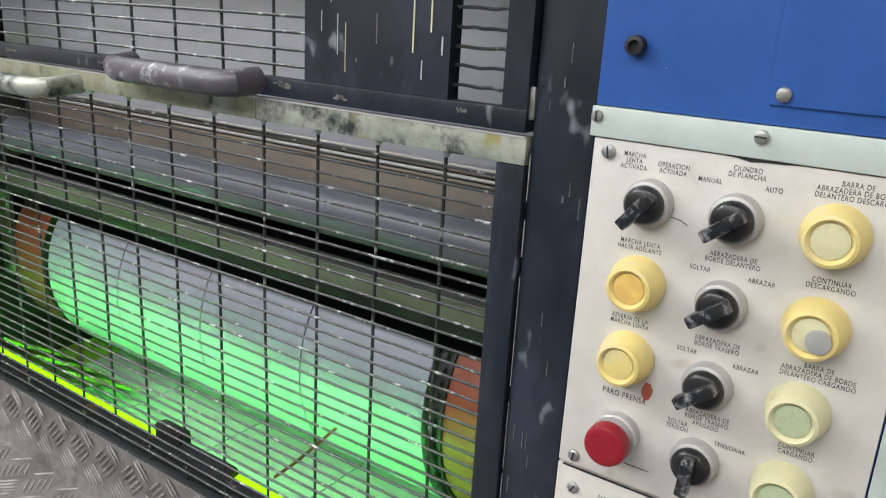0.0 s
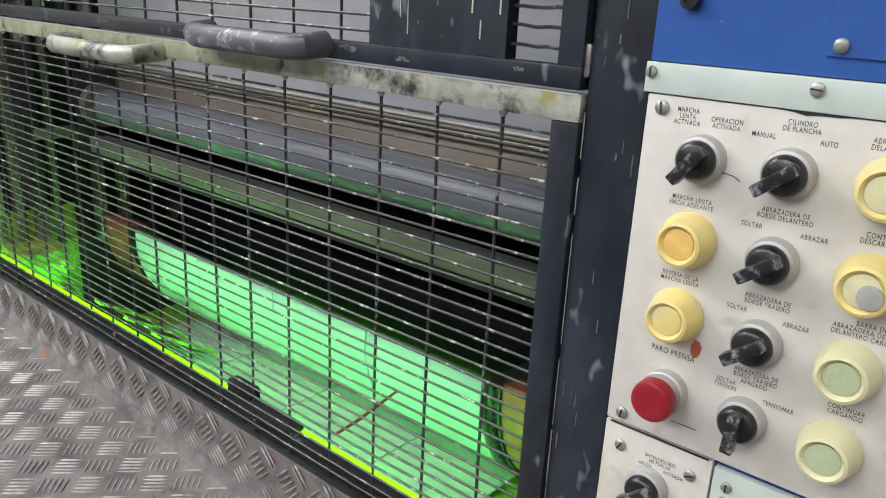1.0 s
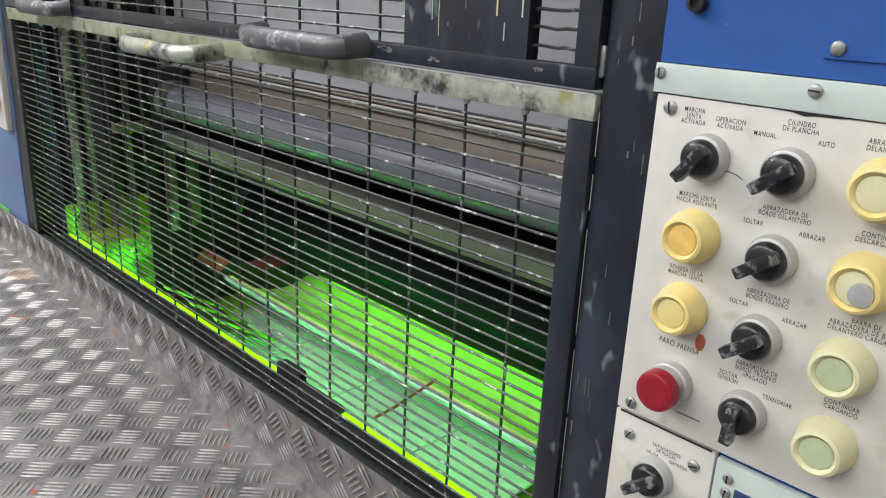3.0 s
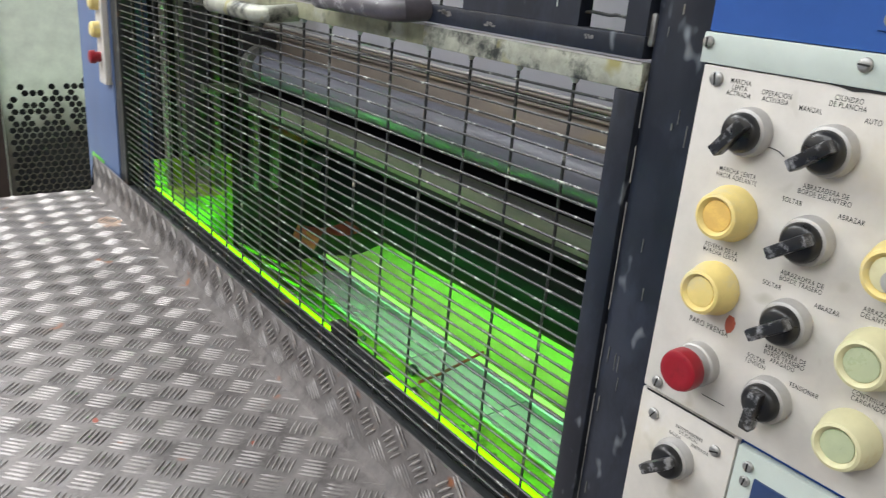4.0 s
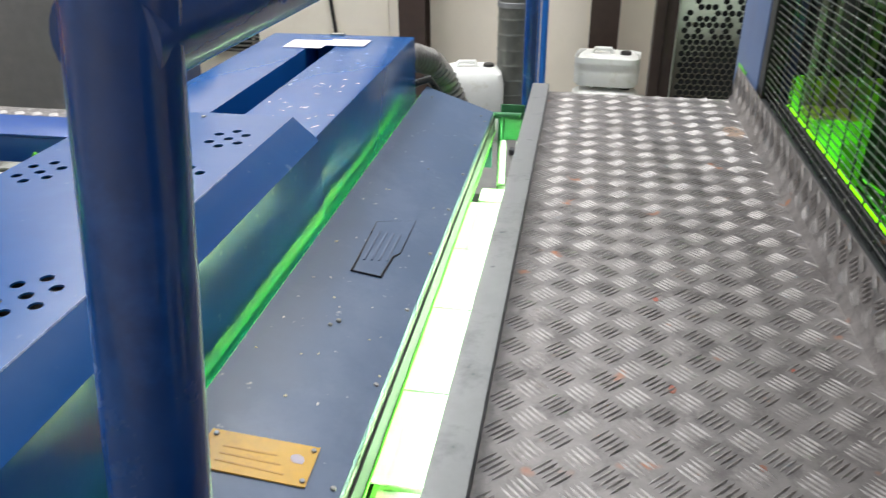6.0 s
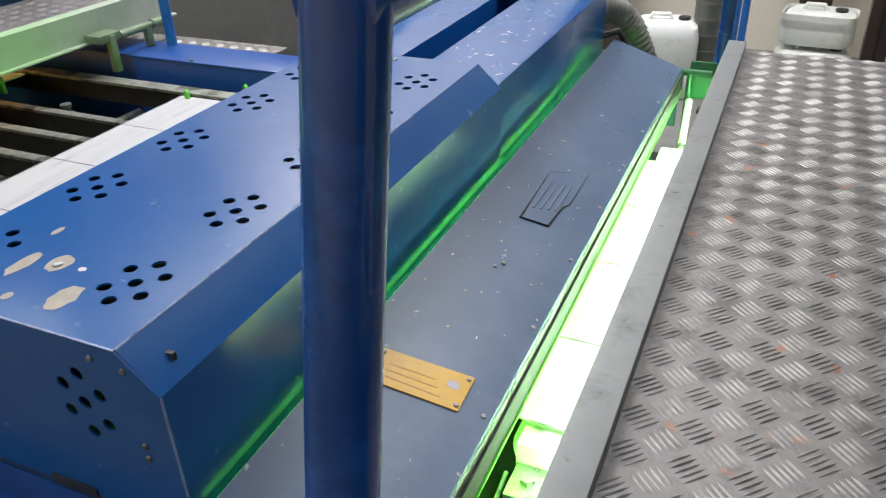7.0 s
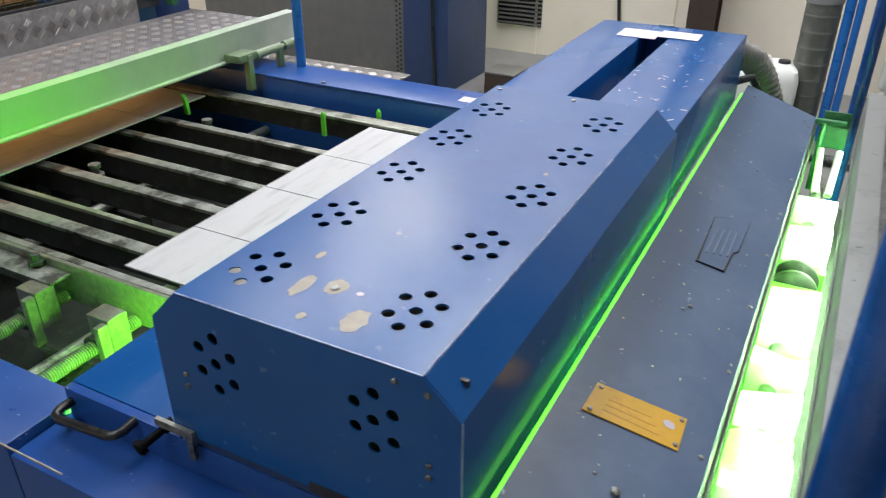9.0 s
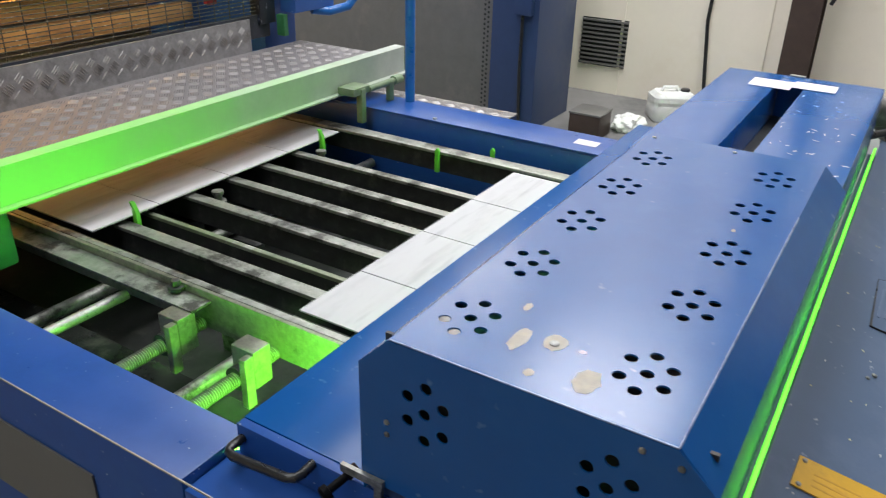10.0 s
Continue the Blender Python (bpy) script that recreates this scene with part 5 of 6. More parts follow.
def feed_gap():
    t = thing("feed_shaft", (-0.74, 1.0, 0.40), "shaft with pale feed wheels under the passing boards", "feed shaft")
    part("shaft", turned((-0.74, 0.30, 0.455), (0, 1, 0), ((0, 0.02), (1.75, 0.02)), 20), DULL_STEEL, t)
    part("base", boxes((-0.80, -0.668, 0.50, 1.86, 0.41, 0.425)), GAP_LIME, t, "green-inked base plate")
    for y, w, r in ((0.565, 0.12, 0.078), (1.325, 0.022, 0.06), (1.385, 0.022, 0.06)):
        part("wheel", turned((-0.74, y - w / 2, 0.455), (0, 1, 0), ((0, r - 0.008), (0.006, r), (w - 0.006, r), (w, r - 0.008)), 32), WHEEL if w > 0.05 else DARK, t)
    for a, b, k in ((0.70, 0.775, 0.02), (0.850, 0.920, -0.015), (1.03, 1.23, 0.01), (1.47, 1.62, 0.012), (1.74, 1.84, 0.0)):
        bm = boxes((-0.790, -0.672, a, b, 0.43, 0.515), bevel=0.006)
        for v in bm.verts:
            v.co.y += k * (v.co.x + 0.73) / 0.06
        part("pad", bm, WHEEL, t, "white feed pad")
    for y in (0.66, 0.96, 1.29, 1.42, 1.68):
        part("stay", boxes((-0.80, -0.67, y - 0.02, y + 0.02, 0.425, 0.48), bevel=0.004), LIME, t)
    p = thing("feed_bed", (-0.74, 1.0, 0.3), "dark green-lit bed under the feed wheels", "machine bed")
    part("bed", boxes((-1.05, -0.05, 0.0, 2.2, 0.30, 0.34)), DARK, p)
    part("front_beam", boxes((-1.05, -0.67, -0.03, 0.05, FLOOR, 0.45)), BLUE, p)
    b = thing("clamp_block", (-0.745, 0.40, 0.5), "green-lit steel clamp block at the gap's near end", "clamp")
    part("block", boxes((-0.785, -0.705, 0.425, 0.475, 0.47, 0.545), bevel=0.004), WHEEL, b)
    part("plate", boxes((-0.780, -0.715, 0.345, 0.420, 0.49, 0.510), bevel=0.003), STEEL, b)
    part("nut", turned((-0.750, 0.385, 0.510), (0, 0, 1), ((0, 0.014), (0.010, 0.014)), 6), STEEL, b)
    for k in range(5):
        part("chain_link", tube(bmesh.new(), [(-0.752 + 0.016 * math.cos(a), 0.32 - k * 0.034 + 0.020 * math.sin(a), 0.47) for a in (2 * math.pi * i / 12 for i in range(13))], 0.005, 6, False), STEEL, b)
    part("chain", tube(bmesh.new(), [(-0.792, 0.40, 0.50), (-0.790, 0.30, 0.48), (-0.785, 0.22, 0.43)], 0.004, 6), STEEL, b)
    f = thing("rail_bracket", (-0.76, 2.2, 0.6), "green-painted pipe bracket at the far end of the gap", "bracket")
    part("tube", rod((-0.80, 2.20, 0.645), (-0.70, 2.20, 0.645), 0.012, 14), GREEN_PAINT, f)
    part("plate", boxes((-0.775, -0.69, 2.215, 2.225, 0.55, 0.68), bevel=0.003), GREEN_PAINT, f)
    part("leg", rod((-0.770, 2.19, 0.40), (-0.770, 2.19, 0.645), 0.010, 12), GREEN_PAINT, f)
    for k in range(2):
        part("guide_rod", rod((-0.745 + 0.04 * k, 1.98, 0.47), (-0.760 + 0.06 * k, 2.16, 0.56), 0.012, 12), WHEEL, f)


# ---- transfer section ----


def transfer():
    b = thing("front_rail", (-2.6, -0.04, FLOOR), "blue painted machine side rail with worn edge", "machine rail")
    part("rail", boxes((-5.2, -1.86, -0.125, 0.030, FLOOR, 0.620), bevel=0.006), BLUE, b)
    part("end_rail", boxes((-1.858, -1.06, -0.125, 0.000, FLOOR, 0.600), bevel=0.006), BLUE, b)
    part("edge_wear", boxes((-5.2, -1.72, -0.1262, -0.1235, 0.6165, 0.6206), bevel=0.001), BARE, b, "bare worn metal edge")
    part("label_plate", boxes((-2.62, -2.12, -0.130, -0.126, 0.30, 0.50)), CAB_GREY, b, "dull grey plate")
    c = thing("hood_base", (-1.5, 0.6, 0.5), "blue base cover under the vented hood", "machine cover")
    part("shelf", boxes((-1.845, -1.5565, 0.012, 2.1, 0.655, 0.668), bevel=0.002), BLUE_HOOD, c)
    part("apron", boxes((-1.845, -1.060, -0.008, 0.011, 0.585, 0.667), bevel=0.003), BLUE, c)
    part("apron_lip", boxes((-1.555, -1.060, -0.006, 0.012, 0.668, 0.692), bevel=0.002), CAB_BLUE, c)
    part("notch", boxes((-1.30, -1.22, -0.0175, -0.0155, 0.688, 0.706)), DARK, c, "dark cut-out")
    part("corner_block", boxes((-1.075, -0.99, -0.09, -0.03, 0.52, 0.655), bevel=0.006), BLUE, c)
    h = part("handle", tube(bmesh.new(), [(-1.832, -0.006, 0.640), (-1.832, -0.036, 0.640), (-1.826, -0.047, 0.640), (-1.812, -0.052, 0.640), (-1.690, -0.052, 0.655), (-1.676, -0.046, 0.657), (-1.672, -0.034, 0.658), (-1.672, -0.006, 0.660)], 0.0085, 14), BLACK, c, "black bow handle")
    part("plunger", turned((-1.585, 0.0, 0.690), (-0.35, -1, -0.35), ((0, 0.010), (0.02, 0.010), (0.022, 0.007), (0.055, 0.007), (0.056, 0.013), (0.066, 0.014), (0.070, 0.010)), 20), DRUM_DARK, c, "steel index plunger")
    part("plunger_bracket", boxes((-1.60, -1.52, -0.024, -0.0160, 0.694, 0.708), (-1.535, -1.522, -0.024, -0.0160, 0.65, 0.694)), DULL_STEEL, c)
    part("tag", boxes((-1.575, -1.557, 0.12, 0.20, 0.6685, 0.6765), bevel=0.001), SIGN, c, "small amber tag")
    f = thing("far_rail", (-2.6, 1.9, FLOOR), "blue painted far machine side rail", "machine rail")
    part("rail", boxes((-5.2, -1.57, 1.815, 2.010, FLOOR, 0.610), bevel=0.006), BLUE, f)
    part("top_plate", boxes((-5.2, -1.57, 1.812, 2.014, 0.6105, 0.620), bevel=0.002), BLUE, f)
    for x in (-3.4, -2.6, -1.75):
        part("bolt", turned((x, 1.83, 0.62), (0, 0, 1), ((0, 0.009), (0.006, 0.009)), 6), DULL_STEEL, f)
    tagged(part("paper_sheet", boxes((-2.02, -1.93, 1.88, 1.94, 0.6205, 0.6215)), PAPER), "small white sticker on the blue far rail", "sticker")
    # pit
    part_p = thing("pit_floor", (-2.6, 1.0, 0.2), "dark oily machine bed under the board rails", "machine bed")
    part("bed", boxes((-5.2, -1.06, 0.032, 1.812, 0.16, 0.20)), DARK, part_p)
    part("side_shelf", boxes((-4.9, -1.62, 0.034, 0.33, 0.32, 0.335)), OILY, part_p, "oily grey shelf plate")
    rng = random.Random(12)
    for i in range(16):
        x, y = rng.uniform(-3.6, -2.0), rng.uniform(0.55, 1.6)
        part("machine_block", boxes((x, x + rng.uniform(0.05, 0.18), y, y + rng.uniform(0.03, 0.12), 0.20, rng.uniform(0.28, 0.42)), bevel=0.006), DARK if i % 3 else DULL_STEEL, part_p)
    for x in (-2.3, -2.9):
        part("cross_shaft", rod((x, 0.05, 0.38), (x, 1.80, 0.38), 0.02, 16), DULL_STEEL, part_p)
    # rails under the boards
    for i, (y, w, m, z) in enumerate(((0.425, 0.022, DULL_STEEL, 0.566), (0.585, 0.045, DULL_STEEL, 0.540), (0.690, 0.018, OLIVE, 0.535), (0.850, 0.040, DULL_STEEL, 0.545), (1.035, 0.038, DULL_STEEL, 0.545), (1.20, 0.036, DULL_STEEL, 0.545), (1.37, 0.034, DULL_STEEL, 0.545), (1.66, 0.060, DULL_STEEL, 0.570))):
        r = thing("board_rail", (-2.7, y, 0.5), "oily steel guide rail carrying the boards", "guide rail", "board rails")
        part("top_bar", boxes((-4.9, -1.62, y - w / 2, y + w / 2, z - 0.012, z), bevel=0.002), m, r)
        part("web", boxes((-4.9, -1.62, y - 0.006, y + 0.006, z - 0.09, z - 0.012)), DARK, r)
        part("lip", boxes((-4.9, -1.62, y + w / 2 - 0.004, y + w / 2, z - 0.03, z - 0.0125)), DARK, r)
    g = thing("edge_guide", (-2.7, 0.37, 0.5), "grey steel edge guide with brackets on threaded spindles", "edge guide")
    part("flange", boxes((-4.9, -2.36, 0.335, 0.398, 0.538, 0.546), bevel=0.002), DULL_STEEL, g)
    part("fence_plate", boxes((-4.9, -1.62, 0.400, 0.412, 0.455, 0.566), bevel=0.002), SPINDLE, g)
    part("bolt", turned((-2.47, 0.385, 0.55), (0, 0, 1), ((0, 0.022), (0.010, 0.022), (0.011, 0.012), (0.028, 0.012), (0.030, 0.008)), 6), DARK, g)
    for x in (-2.42, -2.17):
        part("bracket", boxes((x - 0.012, x + 0.060, 0.290, 0.345, 0.440, 0.541), bevel=0.004), SPINDLE, g)
        part("bracket_tongue", boxes((x + 0.040, x + 0.060, 0.262, 0.289, 0.40, 0.535), bevel=0.003), SPINDLE, g)
        bm = bmesh.new()
        prof = []
        for i in range(52):
            prof += [(i * 0.0065, 0.0155), (i * 0.0065 + 0.003, 0.0185)]
        lathe(bm, (x + 0.02, 0.06, 0.47), (0, 1, 0), prof, 16)
        part("spindle", bm, SPINDLE, g, "threaded steel spindle")
        part("nut", turned((x + 0.02, 0.265, 0.47), (0, 1, 0), ((0, 0.030), (0.022, 0.030)), 20), DARK, g)
    part("guide_rod", rod((-2.65, 0.04, 0.49), (-2.65, 0.36, 0.49), 0.015, 16), STEEL, g)
    for x, y in ((-2.86, 1.425), (-2.88, 0.915)):
        k = thing("hold_down_wheel", (x, y, 0.55), "small steel hold-down wheel on a guide rail", "wheel", "hold-down wheels")
        part("stem", turned((x, y, 0.50), (0, 0, 1), ((0, 0.026), (0.016, 0.026), (0.018, 0.014), (0.036, 0.014), (0.038, 0.020), (0.050, 0.020)), 18), DULL_STEEL, k)
    for x, y in ((-2.28, 1.72), (-2.45, 1.60)):
        k = thing("side_guide", (x, y, 0.55), "lime-lit thin board side guide finger", "guide", "side guides")
        # Lime light on the guide finger is put into its colour.
        part("finger", prism([(x, 0.50), (x + 0.016, 0.50), (x + 0.016, 0.585), (x + 0.008, 0.595), (x, 0.585)], y - 0.006, y + 0.006), LIME, k)
    # perforated strip on one rail
    for i in range(18):
        part_ob = part("perforation", turned((-2.42 + 0.017 * i, 1.042 + 0.008 * (i % 2), 0.5452), (0, 0, 1), ((0, 0.0035), (0.0004, 0.0035)), 8), DARK, part_p)
    w = thing("pull_wheel_shaft", (-2.03, 1.0, 0.455), "shaft with green pull wheels under the hood", "shaft")
    part("shaft", rod((-2.03, 0.44, 0.455), (-2.03, 1.78, 0.455), 0.018, 16), DULL_STEEL, w)
    for y in (0.775, 0.945, 1.12, 1.285, 1.50):
        part("wheel", turned((-2.03, y - 0.03, 0.455), (0, 1, 0), ((0, 0.066), (0.006, 0.077), (0.054, 0.077), (0.06, 0.066)), 28), GREEN_WHEEL, w)
    l = thing("lamp_tube", (-1.9, 0.2, 0.45), "glowing green lamp tube under the base cover", "lamp")
    part("glass", rod((-1.80, 0.05, 0.52), (-1.80, 0.40, 0.52), 0.014, 12), PIT_GLOW, l)
    part("glass", rod((-1.72, 0.45, 0.615), (-1.72, 1.75, 0.615), 0.006, 12), LIME_GLOW, l)


BOARD_LEN = 0.84


def feed_table():
    """Where the boards wait behind the press."""
    t = thing("feed_table", (2.05, 1.05, FLOOR), "grey steel feed table holding waiting boards behind the press", "table")
    part("top", boxes((1.51, 2.66, 0.10, 1.80, 0.520, 0.5445), bevel=0.003), CAB_GREY, t)
    for x in (1.54, 2.58):
        for y in (0.14, 1.70):
            part("leg", boxes((x, x + 0.05, y, y + 0.05, FLOOR, 0.520)), CAB_GREY, t)


def board(n):
    """One white board, its leading edge at the thing's origin."""
    t = thing("printed_board", (0, 0, 0.556), "white slotted cardboard sheet travelling on the rails", "board", "boards")
    edges = (0.470, 0.717, 1.022, 1.318, 1.622)
    for a, b in zip(edges, edges[1:]):
        part("panel", boxes((0, BOARD_LEN, a + 0.0022, b - 0.0022, 0.556, 0.5605)), CARD, t, smooth=False)
    part("liner", boxes((0.004, BOARD_LEN - 0.004, 0.474, 1.618, 0.5545, 0.5555)), BLACK, t, "dark crease lining")
    f = thing("pusher_finger", (0, 0, 0.556), "lime-lit thin pusher finger behind a board", "pusher", "pusher fingers")
    for y in (0.62, 1.50):
        # The pushers' lime light lies in their base colour.
        part("finger", prism([(BOARD_LEN + 0.002, 0.52), (BOARD_LEN + 0.022, 0.52), (BOARD_LEN + 0.018, 0.575), (BOARD_LEN + 0.004, 0.600), (BOARD_LEN - 0.006, 0.602), (BOARD_LEN + 0.002, 0.585)], y - 0.007, y + 0.007), LIME, f)
    scraps = thing("trim_scraps", (0, 0, 0.545), "dark curled board scraps blowing over the bed", "scraps", "scraps", "stuff")
    rng = random.Random(60 + n)
    bm = bmesh.new()
    for i in range(34):
        y = rng.triangular(0.20, 1.45, 0.42)
        x, w = -rng.uniform(0.0, 0.17), rng.uniform(0.007, 0.019)
        lathe(bm, (x, y, 0.546), (rng.uniform(-0.4, 0.4), rng.uniform(-0.4, 0.4), 1), ((0, w), (w * 0.5, w * rng.uniform(0.7, 1.1)), (w * 1.1, w * 0.35)), 7)
    part("scrap", bm, DARK, scraps)
    return t, f, scraps


# ---- the next press unit ----


def next_unit():
    t = thing("next_walkway", (-3.3, 1.2, FLOOR), "tread-plate walkway with pale kerb on the next press", "walkway")
    y0, y1 = -0.10, 2.19
    # The kerb's green stands for lamp light and lies in its colour.
    part("kerb", prism([(-3.00, 0.690), (-2.997, 0.690), (-2.997, 0.800), (-3.045, 0.803), (-3.045, 0.797), (-3.003, 0.795)], y0, y1), KERB_GREEN, t, "pale kerb with green lamp light put into its colour")
    part("kerb_lip", boxes((-3.02, -2.975, y0, y1 + 0.02, 0.681, 0.689), bevel=0.002), KERB_GREEN, t)
    part("deck_plate", boxes((-3.62, -3.046, y0, y1, 0.744, DECK)), ALU_ORANGE, t, "tread plate with warm orange light put into its colour")
    tagged(part("tread_pattern", tread(bmesh.new(), lambda u, v, h: Vector((u, v, DECK + h)), -3.60, -3.05, y0, y1), LUG_DULL, t, smooth=False), kind="stuff")
    part("upstand", boxes((-3.628, -3.62, y0, 1.86, DECK, 0.895)), ALU_SIDE, t)
    tagged(part("upstand_pattern", tread(bmesh.new(), lambda u, v, h: Vector((-3.62 + 1.8 * h, v, u)), 0.785, 0.868, y0, 1.86), ALU_LUG, t, smooth=False), kind="stuff")
    part("underside", boxes((-3.6, -3.06, y0, y1, 0.70, 0.742)), DARK, t)
    part("pivot_arm", boxes((-2.925, -2.895, 1.735, 1.765, 0.570, 0.715), bevel=0.005), GREEN_GREY, t, "grey-green pivot arm")
    part("pivot_arm", boxes((-2.920, -2.895, 1.935, 1.965, 0.6205, 0.705), bevel=0.005), GREEN_GREY, t, "grey-green pivot arm")
    part("pivot_bar", boxes((-2.985, -2.900, 1.690, 1.800, 0.690, 0.722), bevel=0.006), GREEN_GREY, t, "grey-green bracket block")
    part("pivot_tube", rod((-2.91, 1.80, 0.700), (-2.91, 2.02, 0.700), 0.014, 16), GREEN_GREY, t)
    part("pivot_collar", turned((-2.91, 1.98, 0.700), (0, 1, 0), ((0, 0.020), (0.05, 0.020), (0.052, 0.012)), 16), GREEN_GREY, t)
    part("bearing_block", boxes((-3.12, -3.02, 0.10, 0.30, 0.50, 0.66), bevel=0.02), GREEN_PAINT, t, "green bearing block")
    part("motor", rod((-3.35, 0.14, 0.50), (-3.02, 0.14, 0.50), 0.09, 24), GREEN_PAINT, t, "green round motor housing")
    u = thing("next_press_frame", (-4.3, 1.0, FLOOR), "next press unit with mesh guard and warm-lit timber inside", "press frame")
    part("body", boxes((-5.2, -3.75, -0.6, 2.0, FLOOR, 0.45)), DARK, u)
    part("sill", boxes((-3.66, -3.632, -0.6, 2.0, 0.80, 0.905), bevel=0.003), CHARCOAL, u)
    part("back", boxes((-4.6, -4.5, -0.6, 2.0, 0.45, 2.6)), DARK, u)
    part("roof", boxes((-5.2, -3.64, -0.6, 2.4, 2.6, 2.66)), BLUE, u)
    part("end_post", boxes((-3.68, -3.62, 1.93, 2.03, 0.86, 2.6), bevel=0.004), CHARCOAL, u, "charcoal riveted post")
    part("far_frame", boxes((-5.0, -3.70, 2.032, 2.25, FLOOR, 2.6), bevel=0.004), BLUE, u)
    rng = random.Random(2)
    z = 0.89
    while z < 1.6:
        bent_wire(u, (-3.645, -0.6, z), (-3.645, 1.93, z), 0.002, rng)
        z += 0.0158
    y = -0.55
    while y < 1.93:
        bent_wire(u, (-3.65, y, 0.87), (-3.65, y, 1.6), 0.0022, rng)
        y += 0.086
    part("head_bar", boxes((-3.66, -3.63, -0.6, 1.93, 1.6, 1.64)), CHARCOAL, u)
    for k, (z, x) in enumerate(((0.885, -3.86), (0.975, -3.90), (1.08, -3.84), (1.19, -3.95), (1.34, -4.0))):
        part("timber", boxes((x - 0.06, x, -0.55, 1.75, z, z + 0.075), bevel=0.003), WOOD, u, "warm brown beam")
    lamp = thing("lamp_tube", (-3.9, 0.7, 1.5), "glowing amber lamp tube inside the next press", "lamp")
    part("glass", rod((-3.85, -0.4, 1.52), (-3.85, 1.7, 1.52), 0.014, 12), AMBER_GLOW, lamp)
    # Blocking plate, added so the amber tube doesn't reach the boards.
    part("shade", boxes((-3.800, -3.796, -0.45, 1.75, 1.40, 1.62)), DARK, lamp, "dark plate added to keep amber light off the boards")
    # Hidden fill tube, added so the rails below read orange-brown.
    lamp = thing("lamp_tube", (-3.5, 0.9, 0.6), "unseen amber fill tube added beneath the next walkway", "lamp")
    part("glass", rod((-3.50, 0.35, 0.66), (-3.50, 1.75, 0.66), 0.010, 12), AMBER_FILL, lamp)
    part("red_part", boxes((-3.80, -3.77, 1.76, 1.82, 0.95, 1.05), bevel=0.01), RED, u)
    b = thing("blue_box", (-3.55, 2.1, 0.9), "royal blue control box with bent blue pipe", "control box")
    part("case", boxes((-3.615, -3.52, 2.06, 2.34, 0.905, 1.6), bevel=0.004), BLUE_PANEL, b)
    part("label", boxes((-3.5195, -3.518, 2.20, 2.27, 0.985, 1.04)), PAPER, b, "white label")
    part("pipe", tube(bmesh.new(), [(-3.56, 2.22, 0.90), (-3.52, 2.30, 0.885), (-3.48, 2.40, 0.90), (-3.46, 2.44, 0.95), (-3.46, 2.45, 1.5)], 0.022, 14), BLUE_PIPE, b)
    part("foot", boxes((-3.61, -3.56, 2.02, 2.05, 0.80, 0.90), bevel=0.008), GREEN_PAINT, b)
    p = tagged(part("blue_pole", rod((-2.83, 1.99, 0.61), (-2.83, 1.99, 2.7), 0.021, 18), BLUE_PIPE), "bright blue vertical pole on the far rail", "pole")
    s = thing("side_step", (-2.9, 2.2, 0.5), "narrow tread-plate step behind the blue rail", "step")
    part("plate", boxes((-3.6, -2.42, 2.02, 2.22, 0.575, 0.581)), ALU, s)
    tagged(part("tread_pattern", tread(bmesh.new(), lambda a, v, h: Vector((a, v, 0.581 + h)), -3.6, -2.42, 2.02, 2.22), ALU_LUG, s, smooth=False), kind="stuff")
    for x in (-3.5, -2.5):
        part("leg", boxes((x, x + 0.04, 2.10, 2.14, FLOOR, 0.575)), GALV, s)
    # cabinets by the wall
    c = thing("steel_cabinet", (-4.6, 4.3, FLOOR), "grey steel cabinet with perforated edge", "cabinet")
    part("case", boxes((-5.6, -3.66, 4.3, 4.9, FLOOR, 2.4), bevel=0.004), CAB_GREY, c)
    for i in range(64):
        for k in range(2):
            part("perforation", turned((-3.74 + 0.03 * k, 4.2995, -0.1 + i * 0.034 + 0.017 * k), (0, -1, 0), ((0, 0.009), (0.001, 0.009)), 8), DARK, c)
    d = thing("blue_cabinet", (-3.4, 4.3, FLOOR), "navy blue electrical cabinet beside the grey one", "cabinet")
    part("case", boxes((-3.655, -3.29, 4.25, 4.9, FLOOR, 2.4), bevel=0.006), CAB_BLUE, d)
    part("switch_box", boxes((-3.46, -3.33, 4.20, 4.2495, 0.62, 0.85), bevel=0.008), CAB_BLUE, d)
    part("cable", tube(bmesh.new(), [(-3.40, 4.22, 0.62), (-3.405, 4.23, 0.2), (-3.39, 4.235, -0.15)], 0.012, 10), BLACK, d)
    k = thing("small_box", (-3.0, 4.5, FLOOR), "small dark brown box on the floor by the cabinet", "box")
    part("carton", boxes((-3.03, -2.80, 4.32, 4.56, FLOOR, FLOOR + 0.17), bevel=0.008), BROWN, k)
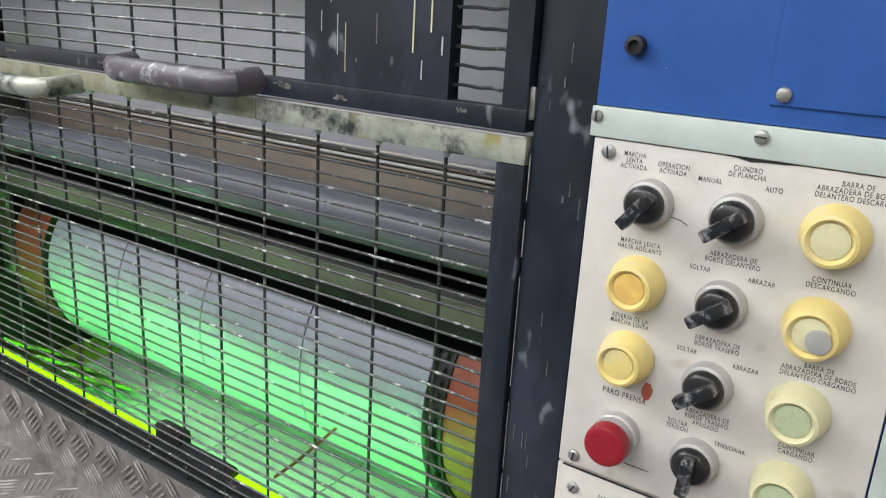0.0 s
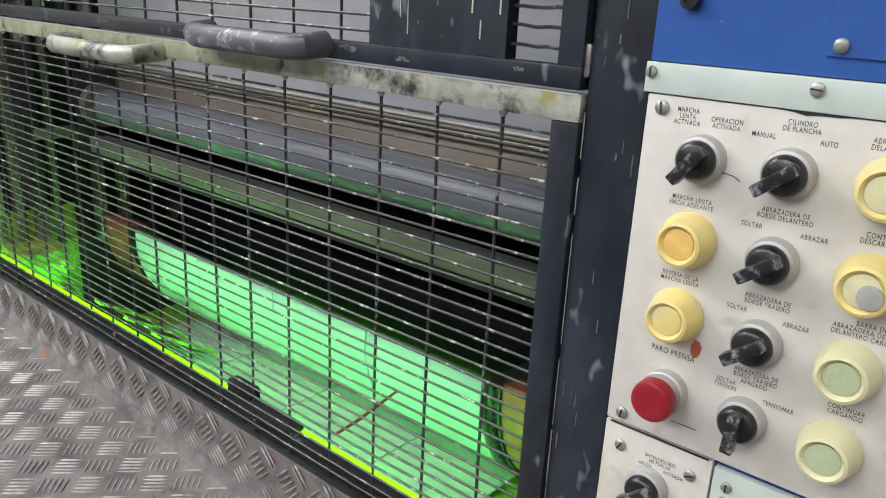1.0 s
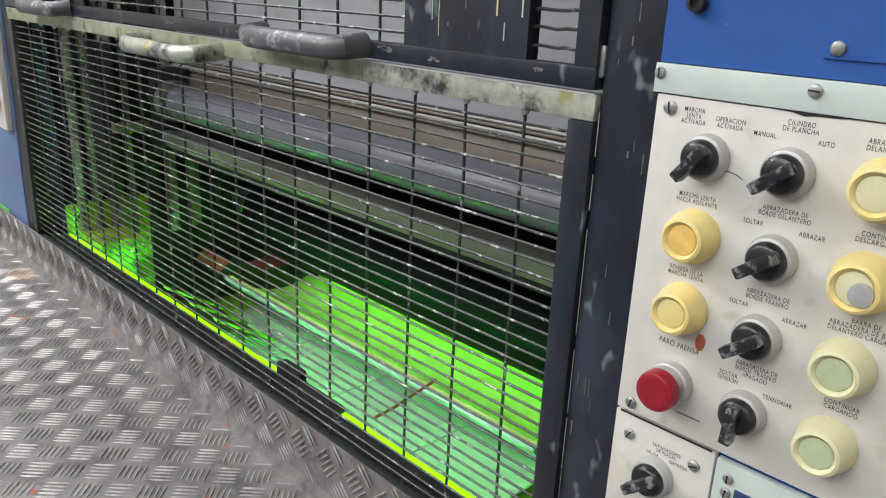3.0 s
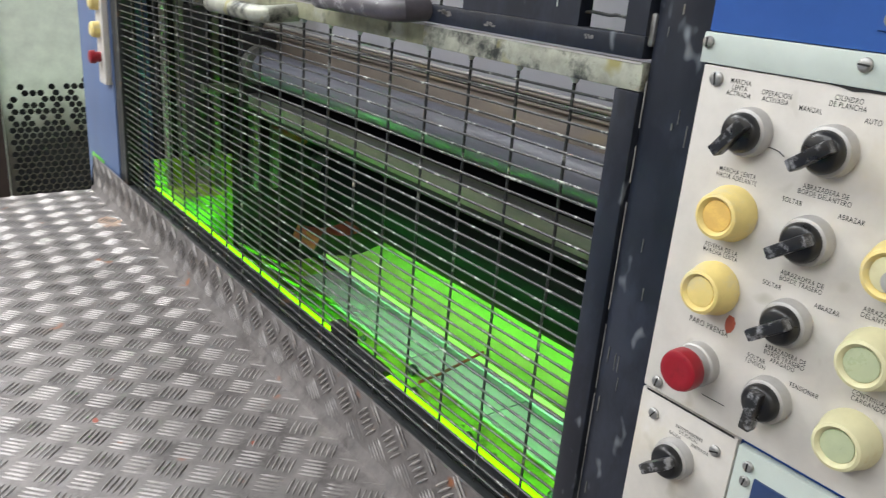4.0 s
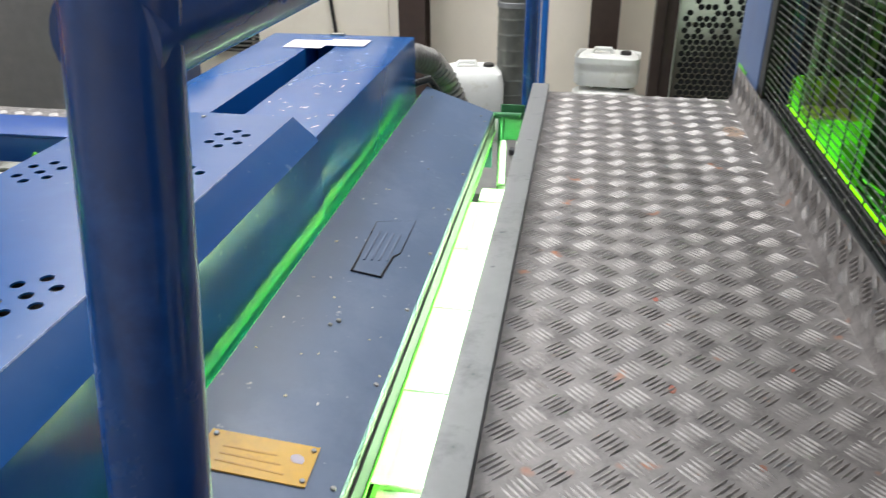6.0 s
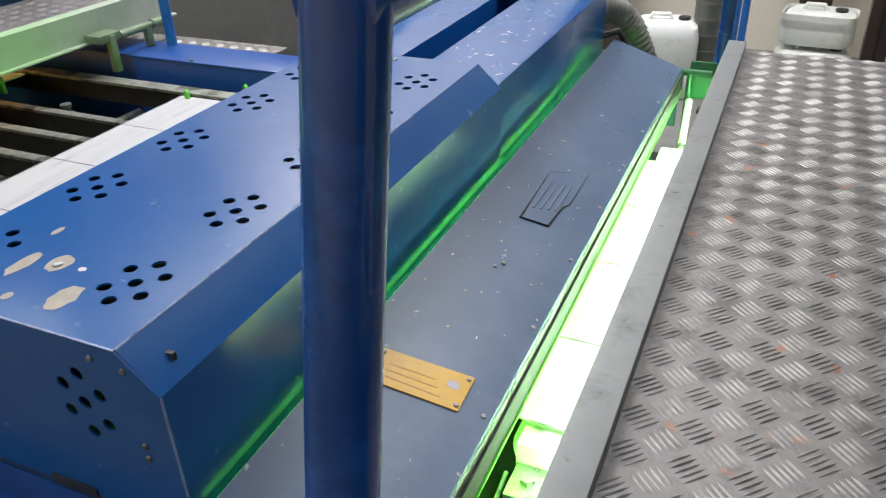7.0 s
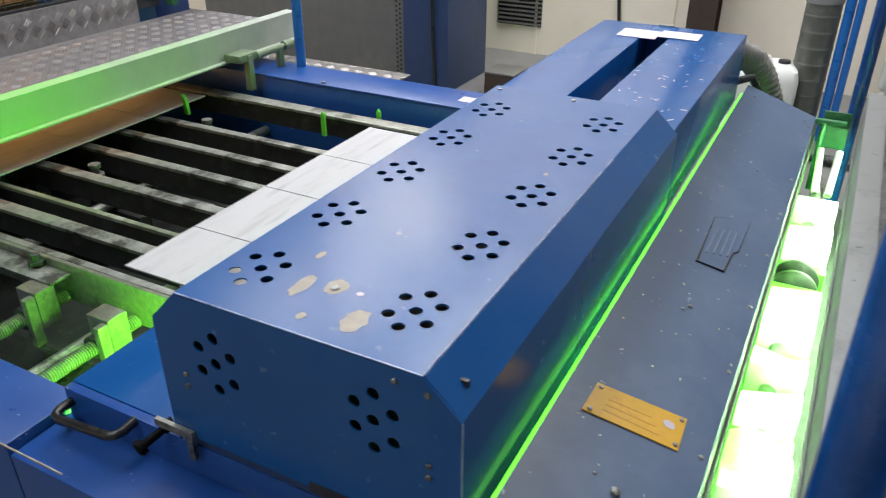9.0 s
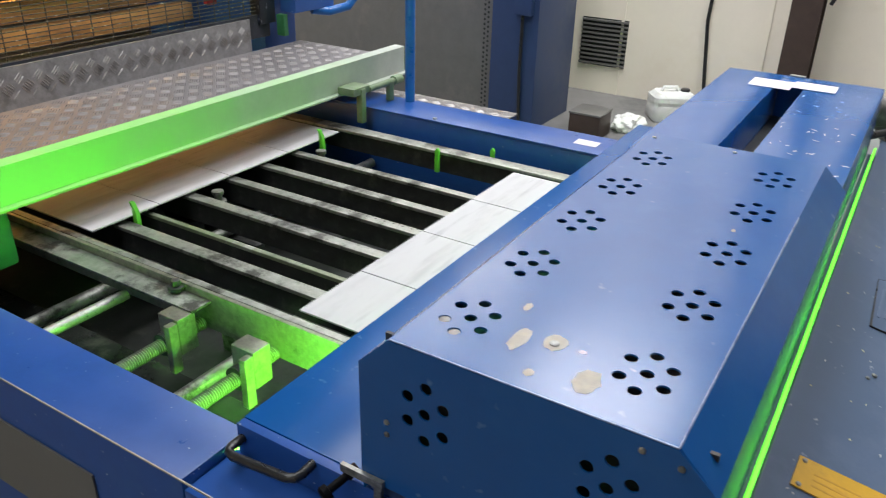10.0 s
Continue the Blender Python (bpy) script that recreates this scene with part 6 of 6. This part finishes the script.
    part("lid", boxes((-3.035, -2.795, 4.315, 4.565, FLOOR + 0.171, FLOOR + 0.185), bevel=0.004), CAB_GREY, k)
    k = thing("rag_heap", (-2.75, 4.75, FLOOR), "crumpled pale rags on the floor beside a box", "rags")
    bm = bmesh.new()
    bmesh.ops.create_icosphere(bm, subdivisions=4, radius=1)
    for v in bm.verts:
        q = 1 + 0.35 * noise.noise(v.co * 2.2) + 0.15 * noise.noise(v.co * 5)
        v.co = Vector((-2.72 + v.co.x * 0.11 * q, 4.72 + v.co.y * 0.13 * q, FLOOR + 0.045 + max(-0.043, v.co.z * 0.07 * q)))
    part("cloth", bm, JUG, k)


hall()
background()
press_body()
upper_door()
mesh_guard()
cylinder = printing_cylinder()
press_inside()
control_panel()
walkway()
handrail()
sloped_cover()
dryer_hood()
low_hood()
feed_gap()
transfer()
next_unit()
feed_table()
boards = [(n, board(n)) for n in range(-1, 10)]


# ---- what moves ----
SPEED, PERIOD = 1.52, 1.078


def motions():
    # the cylinder turns upward on the side that faces the walkway
    rows = []
    steps = 52
    for i in range(steps + 1):
        s = 10.0 * i / steps
        turn = 360.0 * (s - 0.428) / TURN_TIME
        rows.append((s, pose(CX, (CY0 + CY1) / 2, CZ, 0, turn, 0)))
    walk(cylinder, rows)
    # boards run out of the press, under the hood and into the next unit
    x_in, x_out = 1.75, -4.40
    for n, ob in boards:
        passing = 10.0 - PERIOD * n
        rows = []
        for i in range(101):
            s = i * 0.1
            x = -2.13 - SPEED * (s - passing)
            rows.append((s, pose(min(x_in, max(x_out, x)), 0, 0.556 + (0.006 * (n + 2) if x < x_out + 0.1 or x > x_in - 0.1 else 0.0))))
        for moving in ob[:2]:
            walk(moving, rows)
        # the scraps blow ahead of the sheet through the press and drop under the walkway
        rows = []
        for i in range(101):
            s = i * 0.1
            x = min(x_in, -2.13 - SPEED * (s - passing))
            drop = min(1.0, max(0.0, (0.22 - x) / 0.30))
            rows.append((s, pose(max(-0.22, x), 0, 0.545 - 0.190 * drop)))
        walk(ob[2], rows)


motions()
